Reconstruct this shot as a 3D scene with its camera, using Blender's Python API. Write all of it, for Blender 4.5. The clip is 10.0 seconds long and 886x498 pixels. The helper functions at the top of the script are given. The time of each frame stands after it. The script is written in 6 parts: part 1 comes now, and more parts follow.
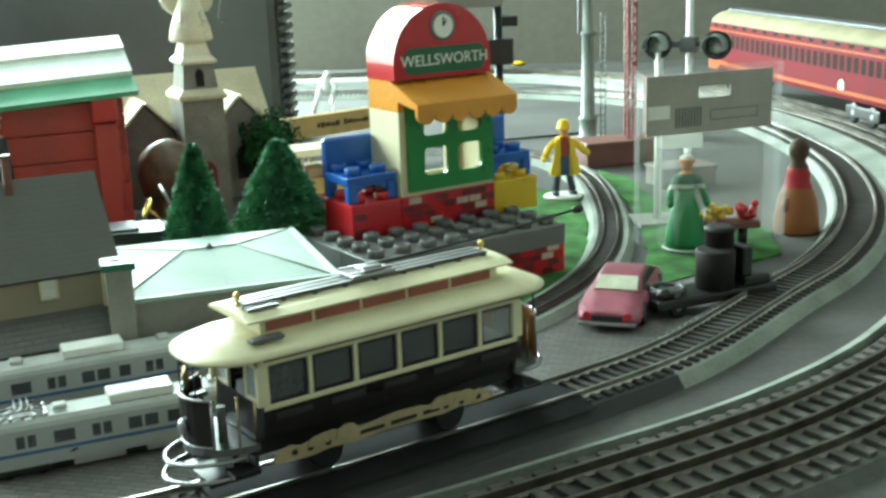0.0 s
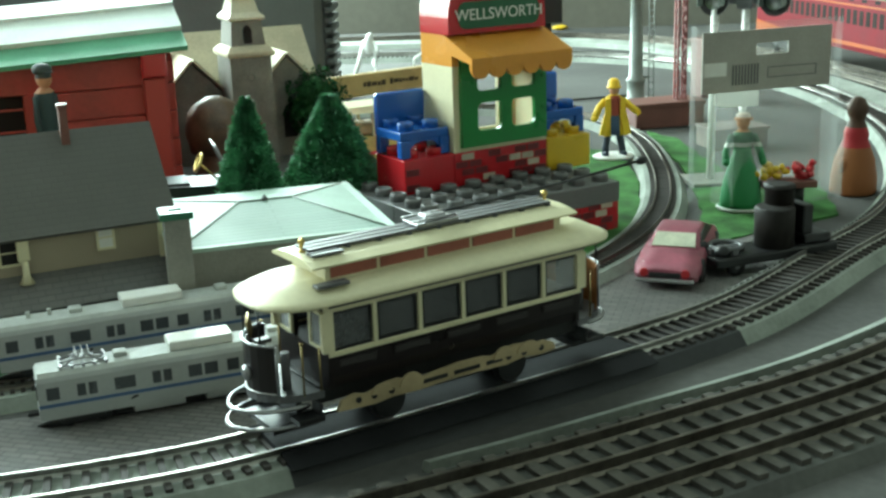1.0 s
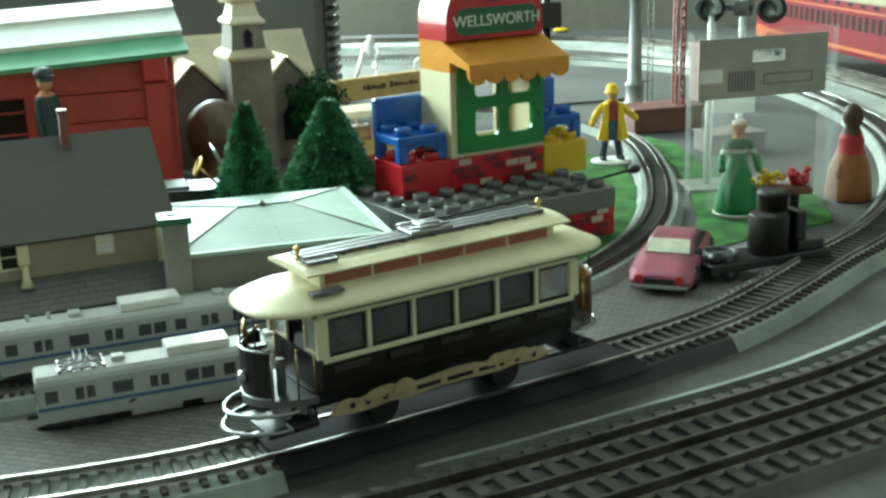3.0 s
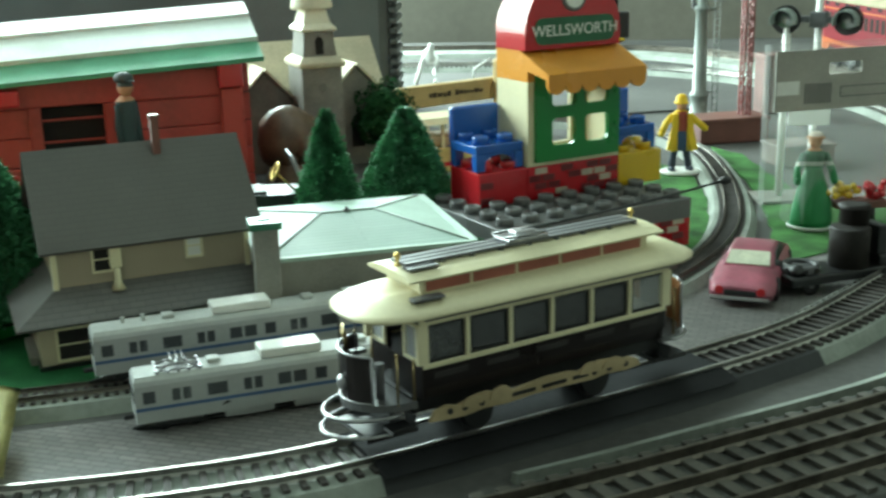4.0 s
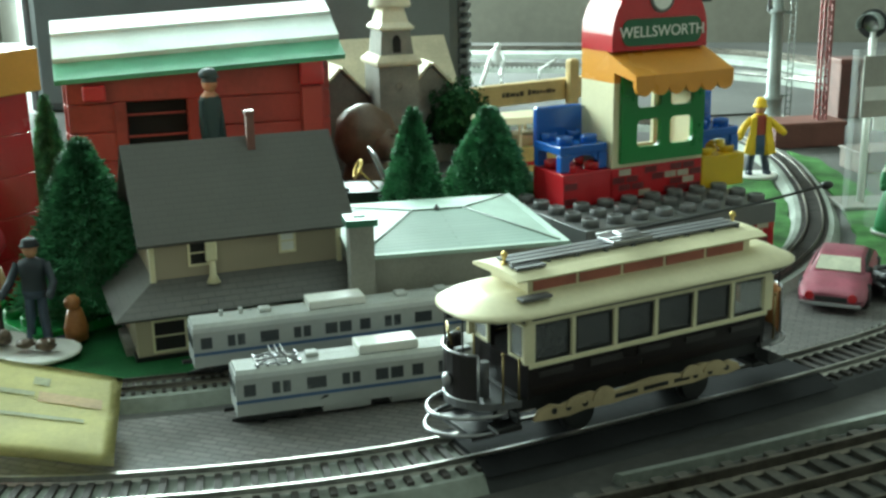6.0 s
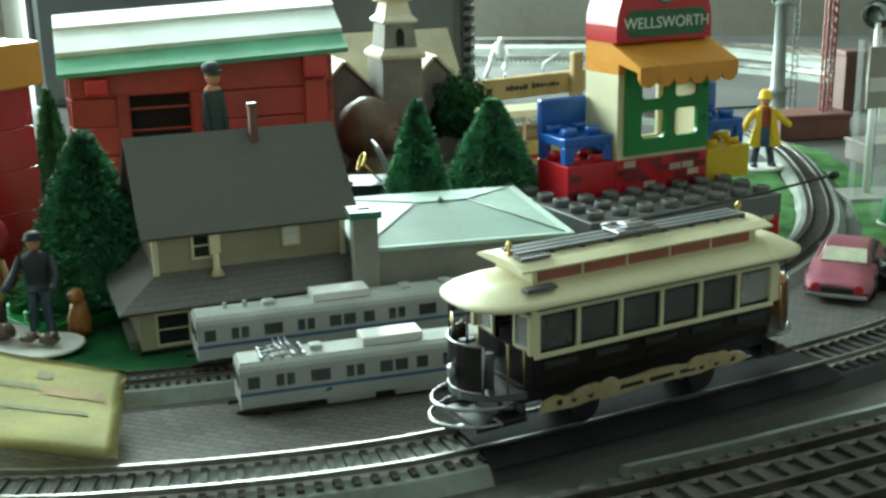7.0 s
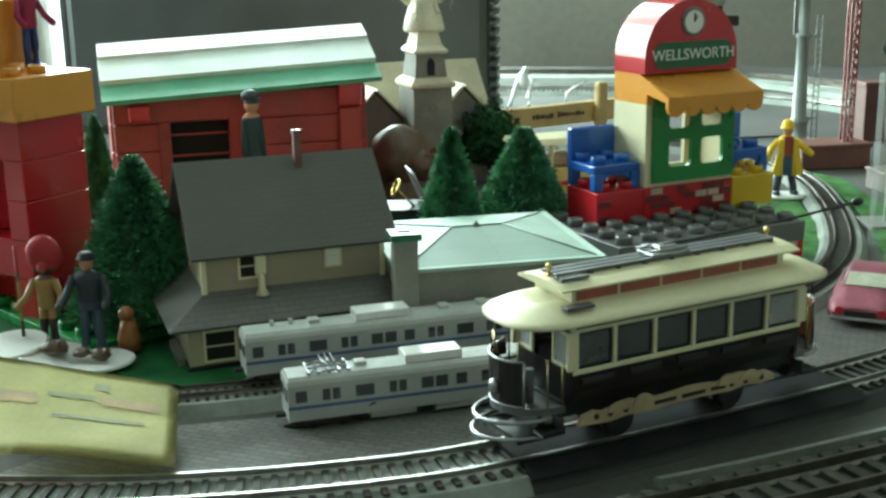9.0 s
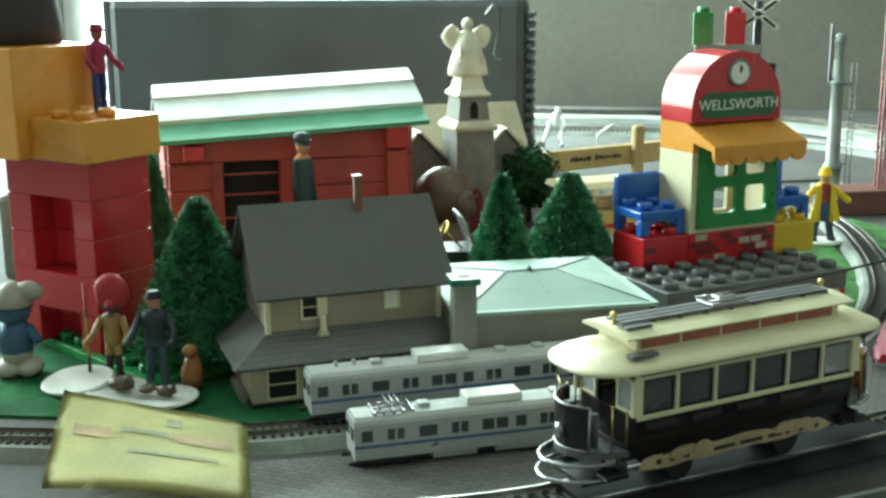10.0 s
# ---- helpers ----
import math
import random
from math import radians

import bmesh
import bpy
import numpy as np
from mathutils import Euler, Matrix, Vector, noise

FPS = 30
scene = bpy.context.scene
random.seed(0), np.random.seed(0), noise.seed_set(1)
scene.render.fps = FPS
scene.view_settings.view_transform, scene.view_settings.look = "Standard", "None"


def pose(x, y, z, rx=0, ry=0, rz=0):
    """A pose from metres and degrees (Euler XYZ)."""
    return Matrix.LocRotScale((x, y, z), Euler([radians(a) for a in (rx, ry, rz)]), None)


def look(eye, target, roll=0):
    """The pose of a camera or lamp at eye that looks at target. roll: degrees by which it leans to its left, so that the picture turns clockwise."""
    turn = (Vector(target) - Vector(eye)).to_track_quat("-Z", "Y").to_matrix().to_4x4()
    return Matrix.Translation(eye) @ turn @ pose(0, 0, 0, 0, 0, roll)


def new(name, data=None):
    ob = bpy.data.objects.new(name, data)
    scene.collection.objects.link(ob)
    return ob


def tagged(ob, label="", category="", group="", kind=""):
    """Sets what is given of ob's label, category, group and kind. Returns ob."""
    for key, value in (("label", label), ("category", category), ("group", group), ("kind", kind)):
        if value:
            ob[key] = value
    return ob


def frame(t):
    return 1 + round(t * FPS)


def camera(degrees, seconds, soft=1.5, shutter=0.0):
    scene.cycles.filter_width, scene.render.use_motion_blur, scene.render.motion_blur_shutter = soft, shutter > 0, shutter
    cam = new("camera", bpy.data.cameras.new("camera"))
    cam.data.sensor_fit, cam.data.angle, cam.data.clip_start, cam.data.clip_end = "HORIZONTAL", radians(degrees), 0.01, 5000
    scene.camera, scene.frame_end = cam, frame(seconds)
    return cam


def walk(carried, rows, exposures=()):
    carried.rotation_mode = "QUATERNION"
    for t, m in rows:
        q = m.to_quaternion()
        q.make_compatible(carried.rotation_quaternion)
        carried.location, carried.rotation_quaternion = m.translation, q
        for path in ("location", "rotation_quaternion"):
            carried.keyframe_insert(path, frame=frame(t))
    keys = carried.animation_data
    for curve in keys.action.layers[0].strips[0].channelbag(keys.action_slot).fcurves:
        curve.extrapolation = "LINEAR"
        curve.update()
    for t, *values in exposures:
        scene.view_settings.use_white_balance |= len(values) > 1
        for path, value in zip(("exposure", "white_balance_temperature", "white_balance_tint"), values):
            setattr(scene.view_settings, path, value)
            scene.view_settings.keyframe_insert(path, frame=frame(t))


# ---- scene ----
cam = camera(41.21, 10.0, soft=2.7, shutter=0.4)
PATH = [
    (0, (0.0689, 0.0413, 0.1861), (-0.0267, 1.9741, -0.3191), -2.07),
    (0.5, (0.0625, 0.0431, 0.1798), (-0.0871, 1.9632, -0.3596), -2.12),
    (1, (0.0570, 0.0443, 0.1776), (-0.0931, 1.9608, -0.3743), -2.01),
    (1.5, (0.0572, 0.0416, 0.1814), (-0.1163, 1.9561, -0.3706), -2.15),
    (2, (0.0612, 0.0406, 0.1844), (-0.0964, 1.9582, -0.3614), -2.07),
    (3.5, (0.0580, 0.0397, 0.1807), (-0.1034, 1.9544, -0.3743), -1.52),
    (4, (0.0405, 0.0353, 0.1834), (-0.1792, 1.9487, -0.3557), -1.44),
    (4.5, (0.0305, 0.0347, 0.1824), (-0.2490, 1.9378, -0.3658), -1.61),
    (5, (0.0270, 0.0355, 0.1815), (-0.2815, 1.9318, -0.3741), -1.36),
    (5.5, (0.0203, 0.0309, 0.1843), (-0.2742, 1.9346, -0.3535), -0.91),
    (7, (0.0197, 0.0328, 0.1817), (-0.2822, 1.9334, -0.3629), -1.21),
    (7.5, (0.0189, 0.0305, 0.1812), (-0.2931, 1.9276, -0.3697), -1.10),
    (8, (0.0200, 0.0299, 0.1841), (-0.2852, 1.9333, -0.3486), -1.16),
    (8.5, (0.0183, 0.0178, 0.1856), (-0.2990, 1.9276, -0.3163), -0.85),
    (9, (0.0133, 0.0114, 0.1847), (-0.3157, 1.9202, -0.3136), -1.01),
    (9.5, (0.0053, 0.0022, 0.1892), (-0.3431, 1.9121, -0.2913), -0.94),
    (10, (-0.0035, -0.0058, 0.1940), (-0.3598, 1.9114, -0.2504), -0.34),
]
walk(cam, [(t, look(eye, target, roll)) for t, eye, target, roll in PATH],
     [(0, 0.66), (0.5, 0.47), (1.5, 0.38), (3.5, 0.42), (5.5, 0.42), (7.5, 0.28), (9, 0.26), (9.5, 0.32), (10, 0.54)])

# ---- room light ----
world = bpy.data.worlds.new("daylight")
world.use_nodes = True
scene.world = world
wn = world.node_tree.nodes
sky = wn.new("ShaderNodeTexSky")
sky.sky_type = 'NISHITA'
sky.sun_disc = False
sky.sun_elevation = radians(35)
sky.sun_rotation = radians(-40)
world.node_tree.links.new(sky.outputs[0], wn["Background"].inputs[0])
wn["Background"].inputs[1].default_value = 0.10


def window_lamp(name, m, wide, high, power, colour):
    lamp = bpy.data.lights.new(name, 'AREA')
    lamp.shape, lamp.size, lamp.size_y, lamp.energy, lamp.color = 'RECTANGLE', wide, high, power, colour
    ob = new(name, lamp)
    ob.matrix_world = m
    return ob


# daylight through the back window and through the side window
window_lamp("window_daylight_back", look((-0.70, 1.94, 0.5), (-0.1, 0.5, 0.0)), 0.75, 1.05, 66.0, (0.76, 1.0, 0.94))
window_lamp("window_daylight_side", look((-1.42, 1.1, 0.55), (0.1, 0.6, 0.0)), 0.9, 1.0, 50.0, (0.76, 1.0, 0.94))


# ---- materials ----
def mat(name, rgb, rough=0.5, metal=0.0, var=0.18, scale=40.0, bump=0.15, fine=500.0, spec=0.5, dirt=0.25, jitter=0.0, alpha=1.0, glass=0.0, coat=0.0):
    m = bpy.data.materials.new(name)
    m.use_nodes = True
    nt = m.node_tree
    nd, lk = nt.nodes, nt.links
    b = nd["Principled BSDF"]
    tc = nd.new("ShaderNodeTexCoord")
    n1 = nd.new("ShaderNodeTexNoise")
    n1.inputs["Scale"].default_value = scale
    n1.inputs["Detail"].default_value = 6
    n2 = nd.new("ShaderNodeTexNoise")
    n2.inputs["Scale"].default_value = fine
    n2.inputs["Detail"].default_value = 3
    lk.new(tc.outputs["Object"], n1.inputs["Vector"])
    lk.new(tc.outputs["Object"], n2.inputs["Vector"])
    ramp = nd.new("ShaderNodeValToRGB")
    lo = [max(0.0, c * (1 - var - dirt * 0.5)) for c in rgb]
    hi = [min(1.0, c * (1 + var)) for c in rgb]
    ramp.color_ramp.elements[0].position = 0.3
    ramp.color_ramp.elements[1].position = 0.7
    ramp.color_ramp.elements[0].color = (*lo, 1)
    ramp.color_ramp.elements[1].color = (*hi, 1)
    add = nd.new("ShaderNodeMath")
    add.operation = 'MULTIPLY_ADD'
    add.inputs[1].default_value = 0.35
    lk.new(n2.outputs["Fac"], add.inputs[0])
    sub = nd.new("ShaderNodeMath")
    sub.operation = 'SUBTRACT'
    sub.inputs[1].default_value = 0.175
    lk.new(n1.outputs["Fac"], sub.inputs[0])
    lk.new(sub.outputs[0], add.inputs[2])
    src = add.outputs[0]
    if jitter:
        oi = nd.new("ShaderNodeObjectInfo")
        j = nd.new("ShaderNodeMath")
        j.operation = 'MULTIPLY_ADD'
        j.inputs[1].default_value = jitter
        lk.new(oi.outputs["Random"], j.inputs[0])
        lk.new(src, j.inputs[2])
        src = j.outputs[0]
    lk.new(src, ramp.inputs["Fac"])
    lk.new(ramp.outputs["Color"], b.inputs["Base Color"])
    mr = nd.new("ShaderNodeMapRange")
    mr.inputs["To Min"].default_value = max(0.02, rough - 0.12)
    mr.inputs["To Max"].default_value = min(1.0, rough + 0.12)
    lk.new(n1.outputs["Fac"], mr.inputs["Value"])
    lk.new(mr.outputs["Result"], b.inputs["Roughness"])
    b.inputs["Metallic"].default_value = metal
    b.inputs["Specular IOR Level"].default_value = spec
    b.inputs["Coat Weight"].default_value = coat
    b.inputs["Transmission Weight"].default_value = glass
    b.inputs["Alpha"].default_value = alpha
    if bump:
        bp = nd.new("ShaderNodeBump")
        bp.inputs["Strength"].default_value = bump
        bp.inputs["Distance"].default_value = 0.0006
        lk.new(n2.outputs["Fac"], bp.inputs["Height"])
        lk.new(bp.outputs["Normal"], b.inputs["Normal"])
    return m


def patterned(name, rgb1, rgb2, joint, bw, bh, rough=0.8, depth=0.0006, turn=0.0):
    """A surface of small embossed blocks (bw by bh metres)."""
    m = mat(name, rgb1, rough)
    nt = m.node_tree
    nd, lk = nt.nodes, nt.links
    b = nd["Principled BSDF"]
    tc = nd.new("ShaderNodeTexCoord")
    mp = nd.new("ShaderNodeMapping")
    mp.inputs["Rotation"].default_value = (0, 0, radians(turn))
    br = nd.new("ShaderNodeTexBrick")
    br.inputs["Scale"].default_value = 1.0
    br.inputs["Brick Width"].default_value = bw
    br.inputs["Row Height"].default_value = bh
    br.inputs["Mortar Size"].default_value = bh * 0.12
    br.inputs["Mortar Smooth"].default_value = 0.6
    br.inputs["Color1"].default_value = (*rgb1, 1)
    br.inputs["Color2"].default_value = (*rgb2, 1)
    br.inputs["Mortar"].default_value = (*joint, 1)
    ns = nd.new("ShaderNodeTexNoise")
    ns.inputs["Scale"].default_value = 14
    ns.inputs["Detail"].default_value = 5
    mx = nd.new("ShaderNodeMix")
    mx.data_type = 'RGBA'
    mx.blend_type = 'MULTIPLY'
    mx.inputs["Factor"].default_value = 0.55
    lk.new(tc.outputs["Object"], mp.inputs["Vector"])
    lk.new(mp.outputs["Vector"], br.inputs["Vector"])
    lk.new(tc.outputs["Object"], ns.inputs["Vector"])
    lk.new(br.outputs["Color"], mx.inputs["A"])
    lk.new(ns.outputs["Fac"], mx.inputs["B"])
    lk.new(mx.outputs["Result"], b.inputs["Base Color"])
    bp = nd.new("ShaderNodeBump")
    bp.invert = True
    bp.inputs["Strength"].default_value = 0.7
    bp.inputs["Distance"].default_value = depth
    lk.new(br.outputs["Fac"], bp.inputs["Height"])
    lk.new(bp.outputs["Normal"], b.inputs["Normal"])
    return m


TABLE = mat("table_paint", (0.088, 0.085, 0.081), 0.8, scale=9, fine=220, var=0.22, bump=0.25, spec=0.25)
COBBLE = patterned("cobble_sheet", (0.27, 0.25, 0.24), (0.19, 0.18, 0.175), (0.11, 0.105, 0.10), 0.0075, 0.0034, 0.55, 0.0007, 12)
GRASS = mat("grass_mat", (0.055, 0.15, 0.045), 0.95, scale=55, fine=1300, var=0.45, bump=1.0, spec=0.1)
GRASS_DARK = mat("grass_felt", (0.02, 0.115, 0.04), 0.95, scale=35, fine=1100, var=0.35, bump=0.9, spec=0.1)
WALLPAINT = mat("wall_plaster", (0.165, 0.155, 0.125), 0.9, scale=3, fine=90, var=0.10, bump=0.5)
# paler than the plaster, so that the unseen walls bounce fill light
WALLFILL = mat("wall_fill_bounce", (0.40, 0.385, 0.34), 0.9, scale=3, fine=90, var=0.08, bump=0.4)
CEIL = mat("ceiling_paint", (0.7, 0.7, 0.67), 0.9, scale=3, fine=60)
FLOORM = mat("floor_carpet", (0.22, 0.19, 0.16), 0.95, scale=6, fine=300)
BED = mat("roadbed_light_grey", (0.26, 0.28, 0.25), 0.85, scale=25, fine=350, var=0.2, spec=0.2)
BED_DARK = mat("roadbed_dark_grey", (0.03, 0.031, 0.033), 0.75, scale=25, fine=350)
BED_O = mat("roadbed_old_grey", (0.075, 0.075, 0.069), 0.85, scale=18, fine=300, var=0.3)
TIE = mat("sleeper_brown_black", (0.035, 0.03, 0.027), 0.75, jitter=0.5, var=0.4)
TIE_O = mat("sleeper_grey_brown", (0.075, 0.069, 0.06), 0.85, jitter=0.5, var=0.4)
RAIL = mat("rail_nickel", (0.44, 0.43, 0.40), 0.40, 1.0, var=0.2, scale=60, bump=0.05)
RAIL_DULL = mat("rail_dull_steel", (0.20, 0.18, 0.155), 0.45, 1.0, var=0.3, scale=60, bump=0.05)
CREAM = mat("cream_plastic", (0.72, 0.66, 0.44), 0.38, var=0.06, scale=20, bump=0.05, dirt=0.12)
TAN = mat("tan_plastic", (0.40, 0.31, 0.18), 0.5, var=0.12, bump=0.08)
UMBER = mat("dark_brown_gloss", (0.014, 0.010, 0.011), 0.3, var=0.2, bump=0.05)
BLACK = mat("black_plastic", (0.012, 0.012, 0.013), 0.4, var=0.2, bump=0.06)
TRIMBROWN = mat("faded_brown_trim", (0.035, 0.03, 0.03), 0.4, var=0.2, bump=0.05)
GUNMETAL = mat("grey_trim", (0.10, 0.10, 0.105), 0.45, var=0.2, bump=0.06)
OLDBRASS = mat("dull_old_brass", (0.34, 0.26, 0.13), 0.45, 1.0, bump=0.05)
BRASS = mat("brass_gold", (0.62, 0.45, 0.16), 0.3, 1.0, bump=0.05)
SILVER = mat("silver_metal", (0.36, 0.36, 0.37), 0.38, 1.0, bump=0.05)
RUSTRED = mat("rust_red_panel", (0.34, 0.10, 0.065), 0.5, var=0.15)
PANE_GREY = mat("smoked_pane", (0.10, 0.105, 0.11), 0.12, var=0.15, bump=0.02, spec=0.8, alpha=0.82)
PANE_CLEAR = mat("clear_pane", (0.85, 0.88, 0.88), 0.05, var=0.02, bump=0.0, alpha=0.22)
RED = mat("red_plastic", (0.50, 0.018, 0.025), 0.25, var=0.08, scale=15, bump=0.03, dirt=0.1, coat=0.2)
DARKRED = mat("dark_red_print", (0.16, 0.018, 0.022), 0.35, var=0.1, bump=0.03)
YELLOW = mat("yellow_plastic", (0.68, 0.43, 0.02), 0.28, var=0.06, scale=15, bump=0.03, dirt=0.1, coat=0.2)
ORANGE = mat("orange_plastic", (0.72, 0.30, 0.045), 0.3, var=0.06, scale=15, bump=0.03, dirt=0.1, coat=0.2)
BLUE = mat("blue_plastic", (0.012, 0.10, 0.40), 0.25, var=0.06, scale=15, bump=0.03, dirt=0.1, coat=0.2)
GREEN = mat("green_plastic", (0.012, 0.22, 0.05), 0.28, var=0.06, scale=15, bump=0.03, dirt=0.1, coat=0.2)
SIGNGREEN = mat("sign_green", (0.02, 0.12, 0.055), 0.35, var=0.06, bump=0.02)
GREYBRICK = mat("grey_plastic", (0.15, 0.15, 0.15), 0.4, var=0.1, scale=15, bump=0.05)
WHITE = mat("white_plastic", (0.78, 0.78, 0.74), 0.35, var=0.05, bump=0.04, dirt=0.1)
WHITEPAINT = mat("white_paint_worn", (0.70, 0.78, 0.74), 0.38, var=0.07, scale=30, bump=0.12, dirt=0.15)
MINTPAINT = mat("green_paint_worn", (0.12, 0.40, 0.25), 0.42, var=0.12, scale=30, bump=0.12)
BARNRED = mat("barn_red_paint", (0.36, 0.045, 0.035), 0.5, var=0.22, scale=22, fine=260, bump=0.35, jitter=0.25)
DECKBLACK = mat("matt_black_deck", (0.014, 0.014, 0.015), 0.85, bump=0.2, spec=0.15)
# near-black fill for openings: the shade inside is put into the colour
DARKHOLE = mat("inside_shade_colour", (0.012, 0.010, 0.010), 0.9, bump=0.0)
ROOFGREY = patterned("grey_shingle_sheet", (0.135, 0.128, 0.115), (0.128, 0.121, 0.11), (0.118, 0.112, 0.102), 0.006, 0.0022, 0.6, 0.00006)
PORCHGREY = patterned("porch_shingle_sheet", (0.19, 0.18, 0.165), (0.165, 0.158, 0.148), (0.12, 0.116, 0.11), 0.007, 0.0026, 0.42, 0.0003)
CLAP = patterned("cream_clapboard", (0.66, 0.56, 0.40), (0.63, 0.53, 0.38), (0.48, 0.40, 0.29), 0.9, 0.0024, 0.6, 0.0004)
STUCCO = mat("grey_stucco", (0.25, 0.24, 0.215), 0.8, scale=40, fine=700, var=0.12, bump=0.3)
MINTROOF = patterned("mint_seam_roof", (0.27, 0.41, 0.34), (0.26, 0.39, 0.325), (0.20, 0.31, 0.26), 0.9, 0.0034, 0.6, 0.0005)
MINTFLAT = mat("mint_trim_and_lit_slope", (0.34, 0.46, 0.39), 0.6, var=0.08, scale=30)
DKGREEN = mat("dark_green_trim", (0.02, 0.16, 0.09), 0.45)
STONE = mat("church_grey", (0.20, 0.19, 0.17), 0.8, scale=50, fine=600, var=0.2, bump=0.4)
STONE_LIGHT = mat("church_cream_roof", (0.55, 0.49, 0.36), 0.75, scale=25, fine=400, var=0.12, bump=0.25)
WOOD = mat("pale_wood", (0.55, 0.38, 0.16), 0.55, scale=18, fine=160, var=0.18, bump=0.25)
BROWNRED = mat("red_brown_plastic", (0.17, 0.065, 0.05), 0.55, var=0.15)
POLEGREY = mat("pole_grey_green", (0.22, 0.25, 0.23), 0.5, var=0.12)
LATTICE = mat("lattice_red_brown", (0.22, 0.035, 0.03), 0.55, var=0.15)
COACHRED = mat("coach_red", (0.135, 0.005, 0.011), 0.65, var=0.08, bump=0.04, spec=0.15)
COACHGLASS = mat("coach_dark_glass", (0.025, 0.02, 0.018), 0.85, var=0.2, bump=0.02, spec=0.1)
COACHCREAM = mat("coach_roof_cream", (0.24, 0.21, 0.135), 0.75, spec=0.15, var=0.1, bump=0.05)
COACHORANGE = mat("coach_orange", (0.30, 0.062, 0.010), 0.6, spec=0.25, var=0.08, bump=0.04)
CARPINK = mat("old_pink_paint", (0.34, 0.085, 0.125), 0.4, var=0.2, scale=60, bump=0.1, coat=0.2)
TRAINSILVER = mat("train_light_grey", (0.36, 0.37, 0.365), 0.42, var=0.06, bump=0.05, dirt=0.15)
TRAINGLASS = mat("train_dark_glass", (0.05, 0.055, 0.06), 0.25, var=0.2, bump=0.02)
TRAINROOF = mat("train_roof_grey", (0.50, 0.52, 0.50), 0.5, var=0.1, bump=0.08)
BLUESTRIPE = mat("blue_stripe", (0.045, 0.10, 0.21), 0.45, bump=0.0)
NEEDLE = mat("bottle_brush_green", (0.055, 0.225, 0.10), 0.6, scale=160, fine=900, var=0.5, bump=0.4, spec=0.3)
BUSH = mat("foam_foliage_green", (0.02, 0.075, 0.028), 0.95, scale=120, fine=900, var=0.5, bump=0.5, spec=0.1)
BARK = mat("twig_brown", (0.07, 0.045, 0.025), 0.9)
PAPER = mat("yellow_paper", (0.66, 0.61, 0.26), 0.65, scale=30, var=0.08, bump=0.05)
INKBLUE = mat("faded_blue_ink", (0.52, 0.53, 0.34), 0.7, bump=0.0)
INKRED = mat("faded_red_ink", (0.66, 0.50, 0.30), 0.7, bump=0.0)
CARD = mat("grey_card", (0.38, 0.36, 0.32), 0.7, var=0.06, scale=25)
BLISTER = mat("clear_blister", (0.70, 0.73, 0.72), 0.12, var=0.02, bump=0.0, alpha=0.11, spec=0.9)
OCHRE = mat("ochre_brown_paint", (0.36, 0.14, 0.04), 0.45, var=0.2, bump=0.05)
BROWN = mat("dark_brown_figure", (0.12, 0.075, 0.048), 0.4, var=0.35, scale=60, bump=0.2)
CHARCOAL = mat("charcoal_case", (0.072, 0.080, 0.080), 0.42, var=0.15, scale=12, bump=0.15)
BRIGHTBRICK = mat("pale_brick_print", (0.50, 0.42, 0.33), 0.45, bump=0.03)
PORCELAIN = mat("cream_porcelain", (0.72, 0.67, 0.52), 0.3, var=0.1, bump=0.05)


# ---- mesh helpers, lengths in millimetres ----
def bx(bm, x0, x1, y0, y1, z0, z1, bev=0.0, m=None):
    r = bmesh.ops.create_cube(bm, size=1)
    vs = r["verts"]
    for v in vs:
        v.co = Vector(((x0 + x1) / 2 + v.co.x * (x1 - x0), (y0 + y1) / 2 + v.co.y * (y1 - y0), (z0 + z1) / 2 + v.co.z * (z1 - z0)))
    if m is not None:
        bmesh.ops.transform(bm, matrix=m, verts=vs)
    if bev:
        es = list({e for v in vs for e in v.link_edges})
        bmesh.ops.bevel(bm, geom=es, offset=bev, segments=2, profile=0.5, affect='EDGES')


def ring(bm, x, y, z, r, n, rx=None, a0=0.0):
    return [bm.verts.new((x + (rx or r) * math.cos(a0 + 2 * math.pi * i / n), y + r * math.sin(a0 + 2 * math.pi * i / n), z)) for i in range(n)]


def bridge(bm, a, b):
    n = len(a)
    for i in range(n):
        f = bm.faces.new((a[i], a[(i + 1) % n], b[(i + 1) % n], b[i]))
        f.smooth = True


def lathe(bm, profile, n=20, x=0.0, y=0.0, squash=1.0, a0=0.0, smooth=True):
    """profile: (radius, z) from the bottom up."""
    rings = [ring(bm, x, y, z, max(r, 0.01) * squash, n, max(r, 0.01), a0) for r, z in profile]
    for a, b in zip(rings, rings[1:]):
        bridge(bm, a, b)
    bm.faces.new(rings[0][::-1])
    bm.faces.new(rings[-1])
    if not smooth:
        for f in bm.faces:
            f.smooth = False


def cy(bm, x, y, z0, z1, r0, r1=None, n=16):
    lathe(bm, [(r0, z0), (r0 if r1 is None else r1, z1)], n, x, y)


